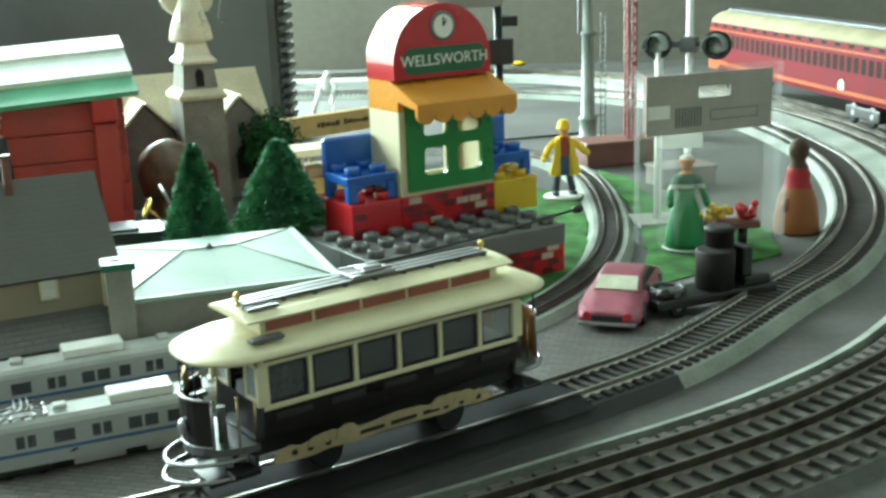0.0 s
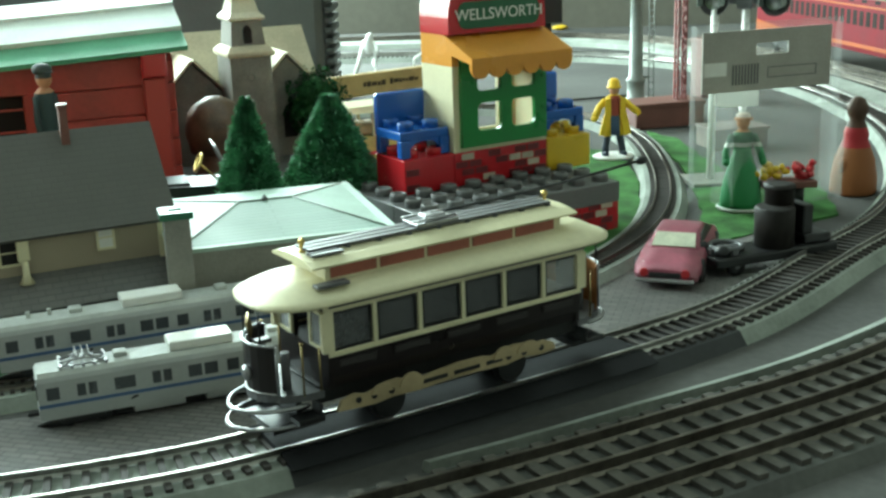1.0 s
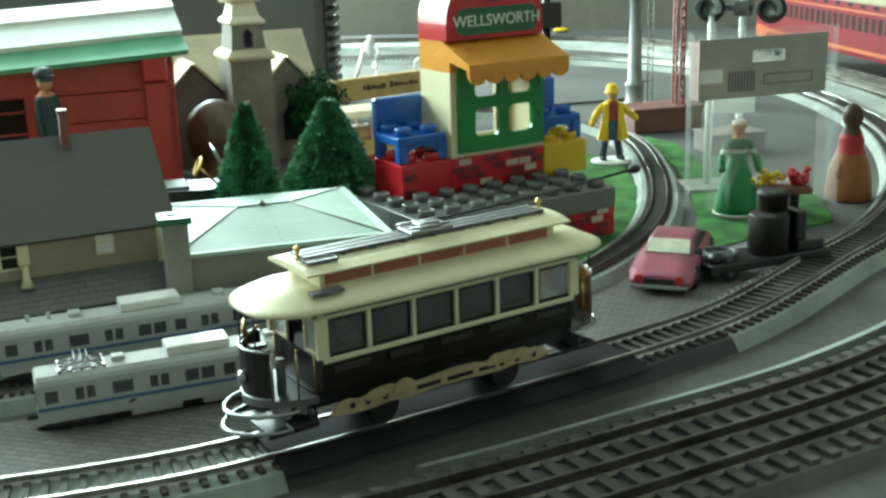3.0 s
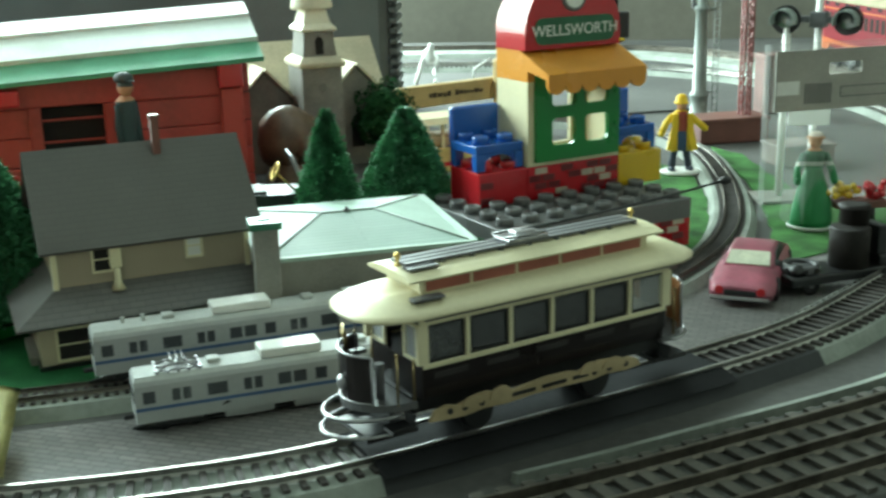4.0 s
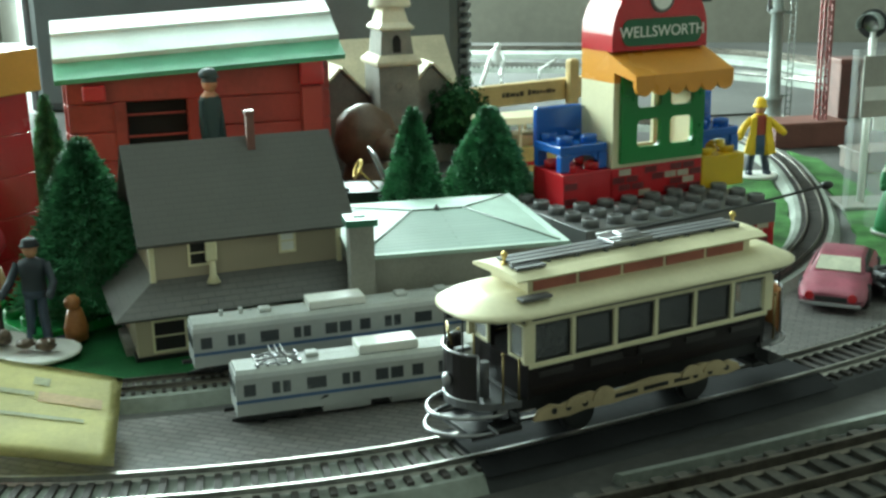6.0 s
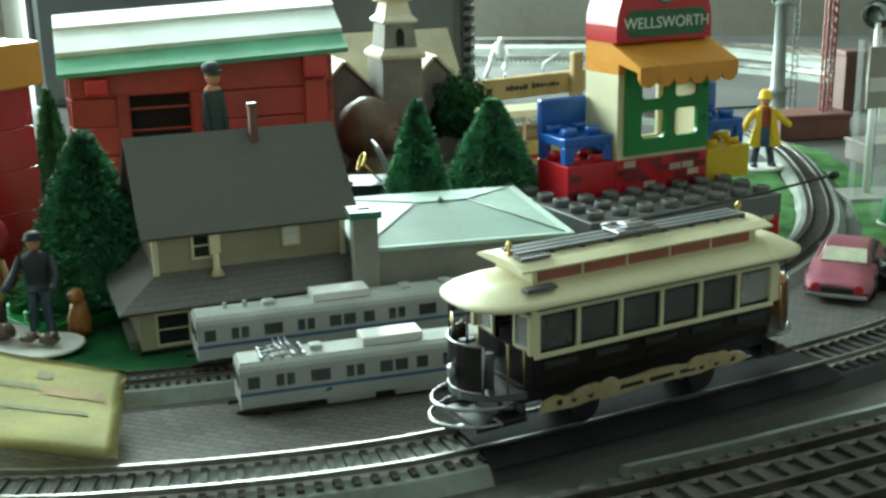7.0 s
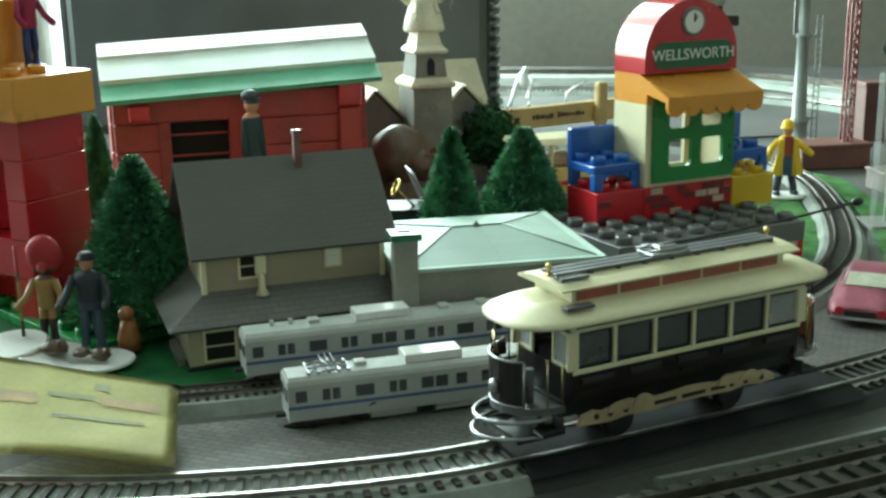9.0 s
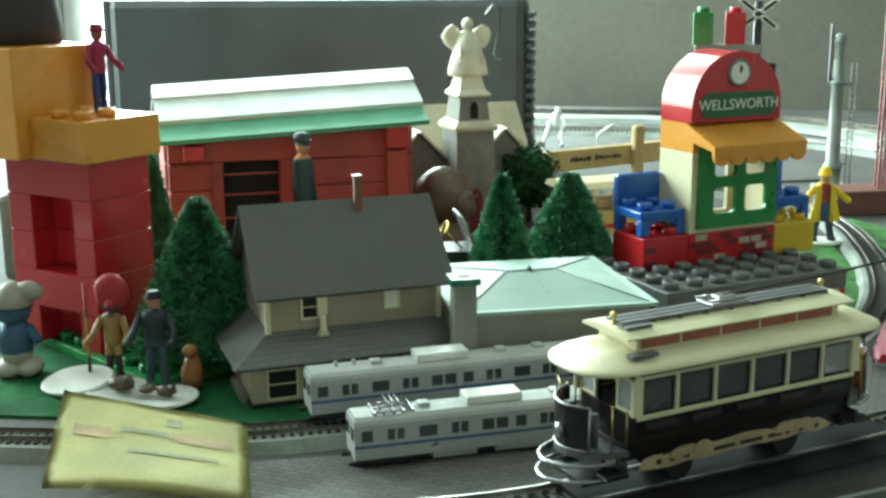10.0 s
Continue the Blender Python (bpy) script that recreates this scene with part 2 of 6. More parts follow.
def tube(bm, pts, r, n=8, closed=False):
    pts = [Vector(p) for p in pts]
    rings = []
    for i, p in enumerate(pts):
        a = pts[i - 1] if i or closed else p
        b = pts[(i + 1) % len(pts)] if i < len(pts) - 1 or closed else p
        d = (b - a).normalized()
        s = d.cross(Vector((0, 0, 1)))
        if s.length < 1e-3:
            s = Vector((1, 0, 0))
        s.normalize()
        u = s.cross(d)
        rings.append([bm.verts.new(p + r * (math.cos(2 * math.pi * k / n) * s + math.sin(2 * math.pi * k / n) * u)) for k in range(n)])
    for a, b in zip(rings, rings[1:] + ([rings[0]] if closed else [])):
        bridge(bm, a, b)
    if not closed:
        bm.faces.new(rings[0][::-1])
        bm.faces.new(rings[-1])


def ext(bm, pts, axis, d0, d1):
    """A polygon, extruded along an axis: pts are the two other coordinates in the order x, y, z."""
    def co(p, d):
        return {'x': (d, p[0], p[1]), 'y': (p[0], d, p[1]), 'z': (p[0], p[1], d)}[axis]
    a = [bm.verts.new(co(p, d0)) for p in pts]
    b = [bm.verts.new(co(p, d1)) for p in pts]
    n = len(pts)
    fs = [bm.faces.new(a), bm.faces.new(b[::-1])]
    for i in range(n):
        fs.append(bm.faces.new((a[i], b[i], b[(i + 1) % n], a[(i + 1) % n])))
    bmesh.ops.recalc_face_normals(bm, faces=fs)


def blob(bm, x, y, z, rx, ry, rz, n=2, rough=0.0, m=None):
    r = bmesh.ops.create_icosphere(bm, subdivisions=n, radius=1)
    for v in r["verts"]:
        k = 1 + rough * noise.noise(v.co * 2.3 + Vector((x, y, z)))
        c = Vector((v.co.x * rx * k, v.co.y * ry * k, v.co.z * rz * k))
        v.co = (m @ c if m is not None else c) + Vector((x, y, z))
        for f in v.link_faces:
            f.smooth = True


def mesh_of(name, bm, material):
    bmesh.ops.scale(bm, vec=(0.001, 0.001, 0.001), verts=bm.verts)
    me = bpy.data.meshes.new(name)
    bm.to_mesh(me)
    bm.free()
    me.materials.append(material)
    return me


def part(name, bm, material, parent, label=""):
    ob = new(name, mesh_of(name, bm, material))
    ob.parent = parent
    return tagged(ob, label)


def solo(name, bm, material, label, category, m=None, kind="", group=""):
    ob = new(name, mesh_of(name, bm, material))
    if m is not None:
        ob.matrix_world = m
    return tagged(ob, label, category, group, kind)


def at(x, y, z=0.0, turn=0.0):
    return pose(x * 0.001, y * 0.001, z * 0.001, 0, 0, turn)


def thing(name, m, label, category, group="", kind=""):
    ob = new(name)
    ob.empty_display_size = 0.01
    ob.matrix_world = m
    return tagged(ob, label, category, group, kind)


def B():
    return bmesh.new()


def boxpart(name, parent, material, x0, x1, y0, y1, z0, z1, bev=0.0, label=""):
    bm = B()
    bx(bm, x0, x1, y0, y1, z0, z1, bev)
    return part(name, bm, material, parent, label)


def text_part(name, words, size, material, parent, m, depth=0.2, label=""):
    cu = bpy.data.curves.new(name, 'FONT')
    cu.body, cu.size, cu.extrude = words, size * 0.001, depth * 0.001
    cu.align_x, cu.align_y = 'CENTER', 'CENTER'
    tmp = new(name, cu)
    bpy.context.view_layer.update()
    me = bpy.data.meshes.new_from_object(tmp.evaluated_get(bpy.context.evaluated_depsgraph_get()))
    bpy.data.objects.remove(tmp)
    me.materials.clear()
    me.materials.append(material)
    ob = new(name, me)
    ob.parent = parent
    ob.matrix_basis = m
    return tagged(ob, label)


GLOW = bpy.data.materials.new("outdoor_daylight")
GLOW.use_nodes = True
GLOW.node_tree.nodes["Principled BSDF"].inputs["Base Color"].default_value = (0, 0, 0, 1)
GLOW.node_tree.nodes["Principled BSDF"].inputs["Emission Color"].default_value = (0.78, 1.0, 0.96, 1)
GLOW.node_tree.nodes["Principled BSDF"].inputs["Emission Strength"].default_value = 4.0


# ---- the room and the table ----
def slab(name, x0, x1, y0, y1, z0, z1, material, label, category):
    bm = B()
    bx(bm, x0, x1, y0, y1, z0, z1)
    return solo(name, bm, material, label, category, kind="structure")


slab("ground", -1300, 1150, -450, 1860, -30, 0, TABLE, "grey painted train table top", "table top")
slab("floor", -1600, 1500, -1700, 2100, -800, -760, FLOORM, "brown carpet floor under the table", "floor")
slab("ceiling", -1600, 1500, -1700, 2100, 1640, 1690, CEIL, "off-white ceiling", "ceiling")
# out of view: both walls are lightened to act as fill reflectors
slab("wall_east", 1500, 1560, -1700, 2100, -800, 1690, WALLFILL, "unseen wall, made paler to bounce fill light", "wall")
slab("wall_south", -1600, 1500, -1760, -1700, -800, 1690, WALLFILL, "unseen wall, made paler to bounce fill light", "wall")


def wall_with_window(name, along_x, w0, w1, o0, o1, oz0, oz1, d0, d1):
    bm = B()
    for a0, a1, z0, z1 in ((w0, o0, -800, 1690), (o1, w1, -800, 1690), (o0, o1, -800, oz0), (o0, o1, oz1, 1690)):
        if along_x:
            bx(bm, a0, a1, d0, d1, z0, z1)
        else:
            bx(bm, d0, d1, a0, a1, z0, z1)
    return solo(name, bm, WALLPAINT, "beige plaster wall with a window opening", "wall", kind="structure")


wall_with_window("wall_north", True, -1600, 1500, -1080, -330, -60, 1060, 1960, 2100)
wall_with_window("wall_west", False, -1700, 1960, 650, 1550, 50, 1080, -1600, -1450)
for nm, along, o0, o1, z0, z1, d in (("window_1", True, -1080, -330, -60, 1060, 2040), ("window_2", False, 650, 1550, 50, 1080, -1540)):
    wdw = thing(nm, at(0, 0), "white framed window full of bright daylight", "window", kind="structure")
    for a0, a1, b0, b1 in ((o0, o0 + 35, z0, z1), (o1 - 35, o1, z0, z1), (o0 + 35, o1 - 35, z0, z0 + 35), (o0 + 35, o1 - 35, z1 - 35, z1), ((o0 + o1) / 2 - 15, (o0 + o1) / 2 + 15, z0 + 35, z1 - 35)):
        bm = B()
        if along:
            bx(bm, a0, a1, d - 20, d + 20, b0, b1)
        else:
            bx(bm, d - 20, d + 20, a0, a1, b0, b1)
        part("window_frame", bm, WHITE, wdw)


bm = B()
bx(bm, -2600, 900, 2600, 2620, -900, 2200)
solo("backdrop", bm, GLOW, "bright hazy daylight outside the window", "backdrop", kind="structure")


# ---- mats on the table ----
def mat_sheet(name, outline, z0, z1, material, label, category, wob=3.0):
    """A thin mat with a slightly uneven edge through a few corner points."""
    pts = []
    n = len(outline)
    for i, (ax, ay) in enumerate(outline):
        bxx, by = outline[(i + 1) % n]
        steps = 12
        for k in range(steps):
            f = k / steps
            px, py = ax + (bxx - ax) * f, ay + (by - ay) * f
            pts.append((px + wob * noise.noise(Vector((px * 0.05, py * 0.05, 1))), py + wob * noise.noise(Vector((px * 0.05, py * 0.05, 7)))))
    bm = B()
    ext(bm, pts, 'z', z0, z1)
    return solo(name, bm, material, label, category, kind="stuff")


mat_sheet("cobble_sheet", [(-230, 352), (-60, 380), (20, 440), (60, 500), (-20, 480), (-190, 418)], 0, 0.8, COBBLE, "grey embossed cobblestone sheet", "pavement", 1)
mat_sheet("cobble_sheet", [(70, 470), (150, 545), (225, 655), (190, 690), (118, 640), (60, 560)], 0, 0.8, COBBLE, "grey embossed cobblestone sheet", "pavement", 1)
mat_sheet("grass_mat", [(-400, 455), (-170, 462), (-60, 520), (-120, 660), (-390, 660)], 0, 1.5, GRASS_DARK, "green felt grass mat", "grass")
mat_sheet("grass_mat", [(-40, 600), (80, 610), (118, 690), (128, 800), (125, 900), (60, 960), (-60, 880)], 0, 1.6, GRASS, "bright green grass mat inside the small track", "grass")
mat_sheet("grass_mat", [(150, 660), (195, 690), (235, 720), (240, 790), (190, 820), (170, 960), (150, 990), (162, 850), (160, 760)], 0, 1.6, GRASS, "bright green grass mat beside the track", "grass")


# ---- railway tracks ----
def spline(ctrl, step):
    p = [Vector((x, y, 0)) for x, y in ctrl]
    p = [2 * p[0] - p[1]] + p + [2 * p[-1] - p[-2]]
    dense = []
    for i in range(1, len(p) - 2):
        a, b, c, d = p[i - 1:i + 3]
        for k in range(24):
            t = k / 24
            dense.append(0.5 * (2 * b + (c - a) * t + (2 * a - 5 * b + 4 * c - d) * t * t + (3 * b - a - 3 * c + d) * t ** 3))
    dense.append(p[-2])
    out, left = [dense[0]], step
    for a, b in zip(dense, dense[1:]):
        seg = (b - a).length
        while seg >= left > 0:
            a = a + (b - a) * (left / seg)
            out.append(a)
            seg = (b - a).length
            left = step
        left -= seg
    return out


def frames(line):
    rows = []
    for i, q in enumerate(line):
        d = (line[min(i + 1, len(line) - 1)] - line[max(i - 1, 0)]).normalized()
        rows.append((q, d, Vector((-d.y, d.x, 0))))
    return rows


def sweep(bm, rows, section):
    """A closed section of (sideways, z) along a line."""
    rings = [[bm.verts.new(q + s * u + Vector((0, 0, z))) for u, z in section] for q, d, s in rows]
    for a, b in zip(rings, rings[1:]):
        for i in range(len(section)):
            bm.faces.new((a[i], a[(i + 1) % len(section)], b[(i + 1) % len(section)], b[i]))
    bm.faces.new(rings[0][::-1])
    bm.faces.new(rings[-1])
    bmesh.ops.recalc_face_normals(bm, faces=bm.faces)


def track(ctrl, label, beds, gauges, tie, pitch, top, low, railw, railh, tiem, railm, near, base=0.0):
    """beds: (from, to, material) as shares of the length; tie: length, width, height; near: the stretch whose sleepers are parts."""
    tr = thing("railway_track", at(0, 0, base), label, "railway track")
    rows = frames(spline(ctrl, 5.0))
    n = len(rows)
    h = low
    def cut(f):
        return next(i for i, r in enumerate(rows) if r[0].x >= f) if abs(f) > 1 else int(f * n)
    for f0, f1, m in beds:
        bm = B()
        sweep(bm, rows[cut(f0):min(n, cut(f1) + 1)], [(-top / 2 - 4, 0), (top / 2 + 4, 0), (top / 2, h), (-top / 2, h)])
        part("roadbed", bm, m, tr)
    tl, tw, th = tie
    for g in gauges:
        bm = B()
        sweep(bm, rows, [(g - railw, h + th * 0.6), (g + railw, h + th * 0.6), (g + railw * 0.4, h + th + 0.4), (g + railw * 0.55, h + th + railh), (g - railw * 0.55, h + th + railh), (g - railw * 0.4, h + th + 0.4)])
        part("rail", bm, railm, tr)
    ties = frames(spline(ctrl, pitch))
    bm = B()
    bx(bm, -tw / 2, tw / 2, -tl / 2, tl / 2, 0, th)
    me = mesh_of("sleeper", bm, tiem)
    far = B()
    count = 0
    for q, d, s in ties:
        m = Matrix.Translation((q.x, q.y, h)) @ Matrix.Rotation(math.atan2(d.y, d.x), 4, 'Z')
        if near[0] < q.x < near[1] and near[2] < q.y < near[3] and count < 290:
            ob = new("sleeper", me)
            ob.parent = tr
            ob.matrix_basis = Matrix.Translation((q.x * 0.001, q.y * 0.001, h * 0.001)) @ Matrix.Rotation(math.atan2(d.y, d.x), 4, 'Z')
            count += 1
        else:
            bx(far, -tw / 2, tw / 2, -tl / 2, tl / 2, 0, th, 0, m)
    if far.verts:
        ob = part("sleeper_run", far, tiem, tr)
        ob["kind"] = "stuff"
    else:
        far.free()
    return tr


HO = [(-640, 420), (-420, 352), (-300, 340), (-180, 350), (-127, 361), (-75, 379), (-36, 399), (22, 440), (105, 503), (153, 549), (208, 624), (252, 684), (290, 760), (318, 850), (336, 960), (336, 1060), (323, 1170), (285, 1290), (218, 1395), (125, 1468), (10, 1503), (-97, 1512), (-250, 1512), (-420, 1500)]
track(HO, "nickel railed track on pale grey roadbed with dark sleepers", [(0, -33, BED), (-33, 128, BED_DARK), (128, 1, BED)], (-9.3, 9.3), (30, 2.4, 1.4), 6.0, 34, 5.5, 1.0, 2.6, TIE, RAIL, (-260, 330, 300, 860))
deck = thing("rerailing_deck", at(0, 0, 0), "black plastic rerailing deck in the track under the tram", "track deck")
deck_rows = [r for r in frames(spline(HO, 5.0)) if -34 < r[0].x < 96 and r[0].y < 700]
for u0, u1 in ((-8.2, 8.2), (10.6, 20.5), (-20.5, -10.6)):
    bm = B()
    z_in, z_out = (8.8, 8.8) if u0 == -8.2 else (8.6, 5.8)
    if u0 > 0:
        sec = [(u0, 5.6), (u1, 5.6), (u1, z_out), (u0, z_in)]
    elif u1 < 0:
        sec = [(u0, 5.6), (u1, 5.6), (u1, z_in), (u0, z_out)]
    else:
        sec = [(u0, 5.6), (u1, 5.6), (u1, z_in), (u0, z_in)]
    sweep(bm, deck_rows, sec)
    part("deck_plate", bm, DECKBLACK, deck)
OO = [(-700, 330), (-420, 225), (-250, 238), (-100, 283), (33, 357), (109, 405), (194, 465), (269, 543), (334, 652), (385, 790), (410, 950), (409, 1090), (391, 1218), (350, 1370), (300, 1480), (230, 1590), (140, 1665), (20, 1695), (-110, 1700), (-250, 1700), (-450, 1690)]
oval = track(OO, "three-rail toy train track with grey sleepers", [(0, 1, BED_O)], (-18.2, 0, 18.2), (58, 4.4, 2.0), 9.4, 62, 4.0, 1.4, 4.0, TIE_O, RAIL_DULL, (-330, 330, 250, 700))
bm = B()
sweep(bm, [r for r in frames(spline(OO, 5.0)) if r[0].y > 830], [(36, 0), (60, 0), (56, 6), (36, 9)])
part("shoulder_and_lit_ends", bm, BED, oval, "pale grey strip, roadbed shoulder far off and painted lit sleeper ends nearby")
# near stretch: a pale strip stands in for light on the sleeper ends
bm = B()
sweep(bm, [r for r in frames(spline(OO, 5.0)) if r[0].x > 40 and r[0].y < 832], [(35.4, 0), (42, 0), (40, 4), (35.4, 5.4)])
part("shoulder_and_lit_ends", bm, BED, oval, "pale grey strip, roadbed shoulder far off and painted lit sleeper ends nearby")
NN = [(-420, 440), (-330, 424), (-250, 428), (-176, 446), (-110, 474), (-40, 508), (30, 552), (72, 592), (103, 640), (126, 697), (139, 765), (144, 855), (138, 950), (112, 1030), (60, 1085), (-20, 1110), (-140, 1110)]
track(NN, "narrow small-scale track on light grey roadbed", [(0, 1, BED)], (-4.6, 4.6), (16, 1.7, 1.0), 3.9, 22, 5.0, 0.6, 1.7, TIE, RAIL_DULL, (-260, 170, 380, 1000))


# ---- toy trolley ----
def trolley(m):
    T = thing("toy_trolley", m, "cream and dark brown toy tram with brass fittings, on dark track", "tram")
    body = B()
    ext(body, [(-17.5, 19), (-16, 15), (16, 15), (17.5, 19), (18, 27), (-18, 27)], 'x', -54, 54)
    lower = part("lower_body", body, UMBER, T, "dark brown lower side panels")
    for s in (-1, 1):
        bm = B()
        bx(bm, -54, 54, s * 18.2 - 0.5, s * 18.2 + 0.5, 26.2, 28.0, 0.3)
        part("belt_rail", bm, CREAM, T)
        bm = B()
        for k in range(5):
            bx(bm, -50 + k * 21.5, -36 + k * 21.5, s * 18.35 - 0.3, s * 18.35 + 0.3, 22.4, 24.6)
        part("side_trim", bm, TRIMBROWN, lower)
        bm = B()
        bx(bm, -55, 55, s * 18.2 - 0.7, s * 18.2 + 0.7, 41.6, 44.6)
        part("letter_board", bm, CREAM, T)
        for k in range(7):
            x = -54 + k * 18
            boxpart("window_post", T, CREAM, x - (2.2 if k in (0, 6) else 0.8), x + (2.2 if k in (0, 6) else 0.8), s * 18 - 0.9, s * 18 + 0.9, 28, 41.6, 0.2)
        for k in range(6):
            x = -54 + k * 18
            pn = boxpart("window_pane", T, PANE_GREY if k < 5 else PANE_CLEAR, x + 1.6, x + 16.4, s * 17.4 - 0.2, s * 17.4 + 0.2, 28, 41.6)
            bm = B()
            for a in ((x + 1.2, x + 16.8, 28, 29.2), (x + 1.2, x + 16.8, 40.4, 41.6), (x + 1.0, x + 2.0, 29.2, 40.4), (x + 16, x + 17, 29.2, 40.4)):
                bx(bm, a[0], a[1], s * 17.7 - 0.35, s * 17.7 + 0.35, a[2], a[3])
            part("sash", bm, BLACK, pn)
        # side frame of the truck: a low pierced plate with rounded humps
        bm = B()
        pts = [(-46, 5.5), (-44, 11), (-39, 12.8), (-35, 11), (-31, 12), (-27, 14.2), (-22, 14.6), (-18, 12.4), (-12, 11.4), (-6, 12.4), (4, 13.8), (14, 13.2), (18, 11.6), (23, 13.4), (28, 15), (33, 14.2), (37, 12), (42, 12.6), (46, 10), (47, 6), (40, 4.8), (32, 6.2), (24, 4.6), (10, 5.6), (-4, 5.6), (-14, 4.6), (-24, 5.4), (-32, 4), (-40, 4.8)]
        pts = [(x - 7.0, 10.5 + (z - 9.5) * 0.62) for x, z in pts]
        ext(bm, pts, 'y', s * 19.6 - 0.7, s * 19.6 + 0.7)
        fr = part("truck_side_frame", bm, TAN, T, "tan scalloped truck side frame")
        bm = B()
        for x0, x1 in ((-19, -9), (-6, 5), (8, 15)):
            bx(bm, x0, x1, s * 20.4 - 0.2, s * 20.4 + 0.2, 9.4, 10.8)
        for x in (-45, -39, -32, 18, 25, 33):
            lathe(bm, [(1.1, -0.2), (1.1, 0.2)], 10)
            vs = list(bm.verts)[-20:]
            bmesh.ops.transform(bm, matrix=Matrix.Translation((x, s * 20.5, 10.2)) @ Matrix.Rotation(math.pi / 2, 4, 'X'), verts=vs)
        part("frame_opening", bm, BLACK, fr)
        for x, w, dz in ((-36, 7, 3.2), (-24, 8, 4.2), (16, 8, 4.0), (27, 9, 3.6)):
            bm = B()
            for k in range(3):
                ext(bm, [(x + (w - 1.6 * k) * math.cos(radians(a)) * 0.6, 10.6 + dz * (1 - 0.25 * k) * math.sin(radians(a))) for a in range(0, 181, 20)], 'y', s * 20.6 + k * 0.3 - 0.4, s * 20.6 + k * 0.3 + 0.4)
            part("leaf_spring", bm, TAN, fr)
        for x in (-27, 27):
            bm = B()
            lathe(bm, [(6.6, -1.4), (7.4, -1.2), (6.6, 0.2), (6.4, 1.4)], 24)
            bmesh.ops.transform(bm, matrix=Matrix.Translation((x, s * 9.3, 2.3)) @ Matrix.Rotation(-s * math.pi / 2, 4, 'X'), verts=bm.verts)
            part("wheel", bm, BLACK, T)
    boxpart("underframe", T, BLACK, -56, 56, -13, 13, 9, 15.2, 0.5)
    for s in (-1, 1):
        # end bulkhead with door
        bm = B()
        bx(bm, s * 53 - 0.8, s * 53 + 0.8, -17.4, -6, 15, 44)
        bx(bm, s * 53 - 0.8, s * 53 + 0.8, 6, 17.4, 15, 44)
        bx(bm, s * 53 - 0.8, s * 53 + 0.8, -6, 6, 40, 44)
        bx(bm, s * 53 - 0.8, s * 53 + 0.8, -6, 6, 15, 26)
        part("bulkhead", bm, UMBER, T)
        for y in (-11.5, 11.5):
            boxpart("end_window", T, PANE_CLEAR, s * 54.2 - 0.3, s * 54.2 + 0.3, y - 4, y + 4, 29, 40)
            bm = B()
            bx(bm, s * 54.3 - 0.5, s * 54.3 + 0.5, y - 5, y - 4, 28, 41)
            bx(bm, s * 54.3 - 0.5, s * 54.3 + 0.5, y + 4, y + 5, 28, 41)
            bx(bm, s * 54.3 - 0.5, s * 54.3 + 0.5, y - 4, y + 4, 28, 29)
            bx(bm, s * 54.3 - 0.5, s * 54.3 + 0.5, y - 4, y + 4, 40, 41)
            part("end_window_frame", bm, CREAM, T)
        # platform, curved dash, rail, poles, steps
        arc = [(s * (55 + 20 * math.cos(a)), 15.5 * math.sin(a)) for a in [radians(-90 + 15 * k) for k in range(13)]]
        bm = B()
        ext(bm, arc, 'z', 12, 14.5)
        plat = part("platform", bm, GUNMETAL, T, "grey platform floor")
        bm = B()
        inner = [(s * (55 + 18.8 * math.cos(a)), 14.3 * math.sin(a)) for a in [radians(-44 + 11.4 * k) for k in range(11)]]
        outer = [(s * (55 + 20 * math.cos(a)), 15.5 * math.sin(a)) for a in [radians(-44 + 11.4 * k) for k in range(11)]]
        ext(bm, outer + inner[::-1], 'z', 14.5, 31)
        part("dash_panel", bm, UMBER if s < 0 else OCHRE, plat, "curved dark brown dash panel" if s < 0 else "golden brown dash panel")
        bm = B()
        for q in (outer[0], outer[-1]):
            tube(bm, [(q[0], q[1], 14.5), (q[0], q[1], 31)], 0.55, 6)
        part("dash_edge", bm, SILVER, plat)
        bm = B()
        tube(bm, [(x, y, 31.4) for x, y in outer], 0.5, 6)
        tube(bm, [(x, y, 15) for x, y in outer], 0.4, 6)
        part("dash_rail", bm, SILVER, plat)
        for y in (-14.6, 14.6):
            bm = B()
            tube(bm, [(s * 62, y, 14), (s * 62, y, 31)], 0.4, 6)
            tube(bm, [(s * 55.6, y, 13), (s * 55.6, y, 29)], 0.45, 6)
            blob(bm, s * 62, y, 31.8, 0.8, 0.8, 0.8, 1)
            part("grab_pole", bm, OLDBRASS, plat)
            bm = B()
            bx(bm, s * 57, s * 66, y - 3.5, y + 3.5, 5.5, 7, 0.3)
            bx(bm, s * 57, s * 58, y - 3, y + 3, 7, 11)
            part("step", bm, BLACK, plat)
        bm = B()
        tube(bm, [(s * 72.5, -6, 31), (s * 72.5, -6, 44.6)], 0.35, 6)
        tube(bm, [(s * 72.5, 6, 31), (s * 72.5, 6, 44.6)], 0.35, 6)
        part("roof_post", bm, BLACK, plat)
        bm = B()
        cy(bm, s * 68, 2, 13, 29, 1.0)
        bx(bm, s * 68 - 3, s * 68 + 3, 0.5, 3.5, 29, 30.5, 0.4)
        cy(bm, s * 64, -6, 13, 27, 1.6)
        part("controller", bm, GUNMETAL, plat)
        bm = B()
        for k in range(7):
            y0 = 4 + k * 1.5
            tube(bm, [(s * (71 - k * 0.8), y0, 31), (s * (72 - k * 0.8), y0 + 1.4, 36)], 0.35, 5)
        tube(bm, [(s * 72, 4, 36), (s * 67, 14, 36)], 0.35, 5)
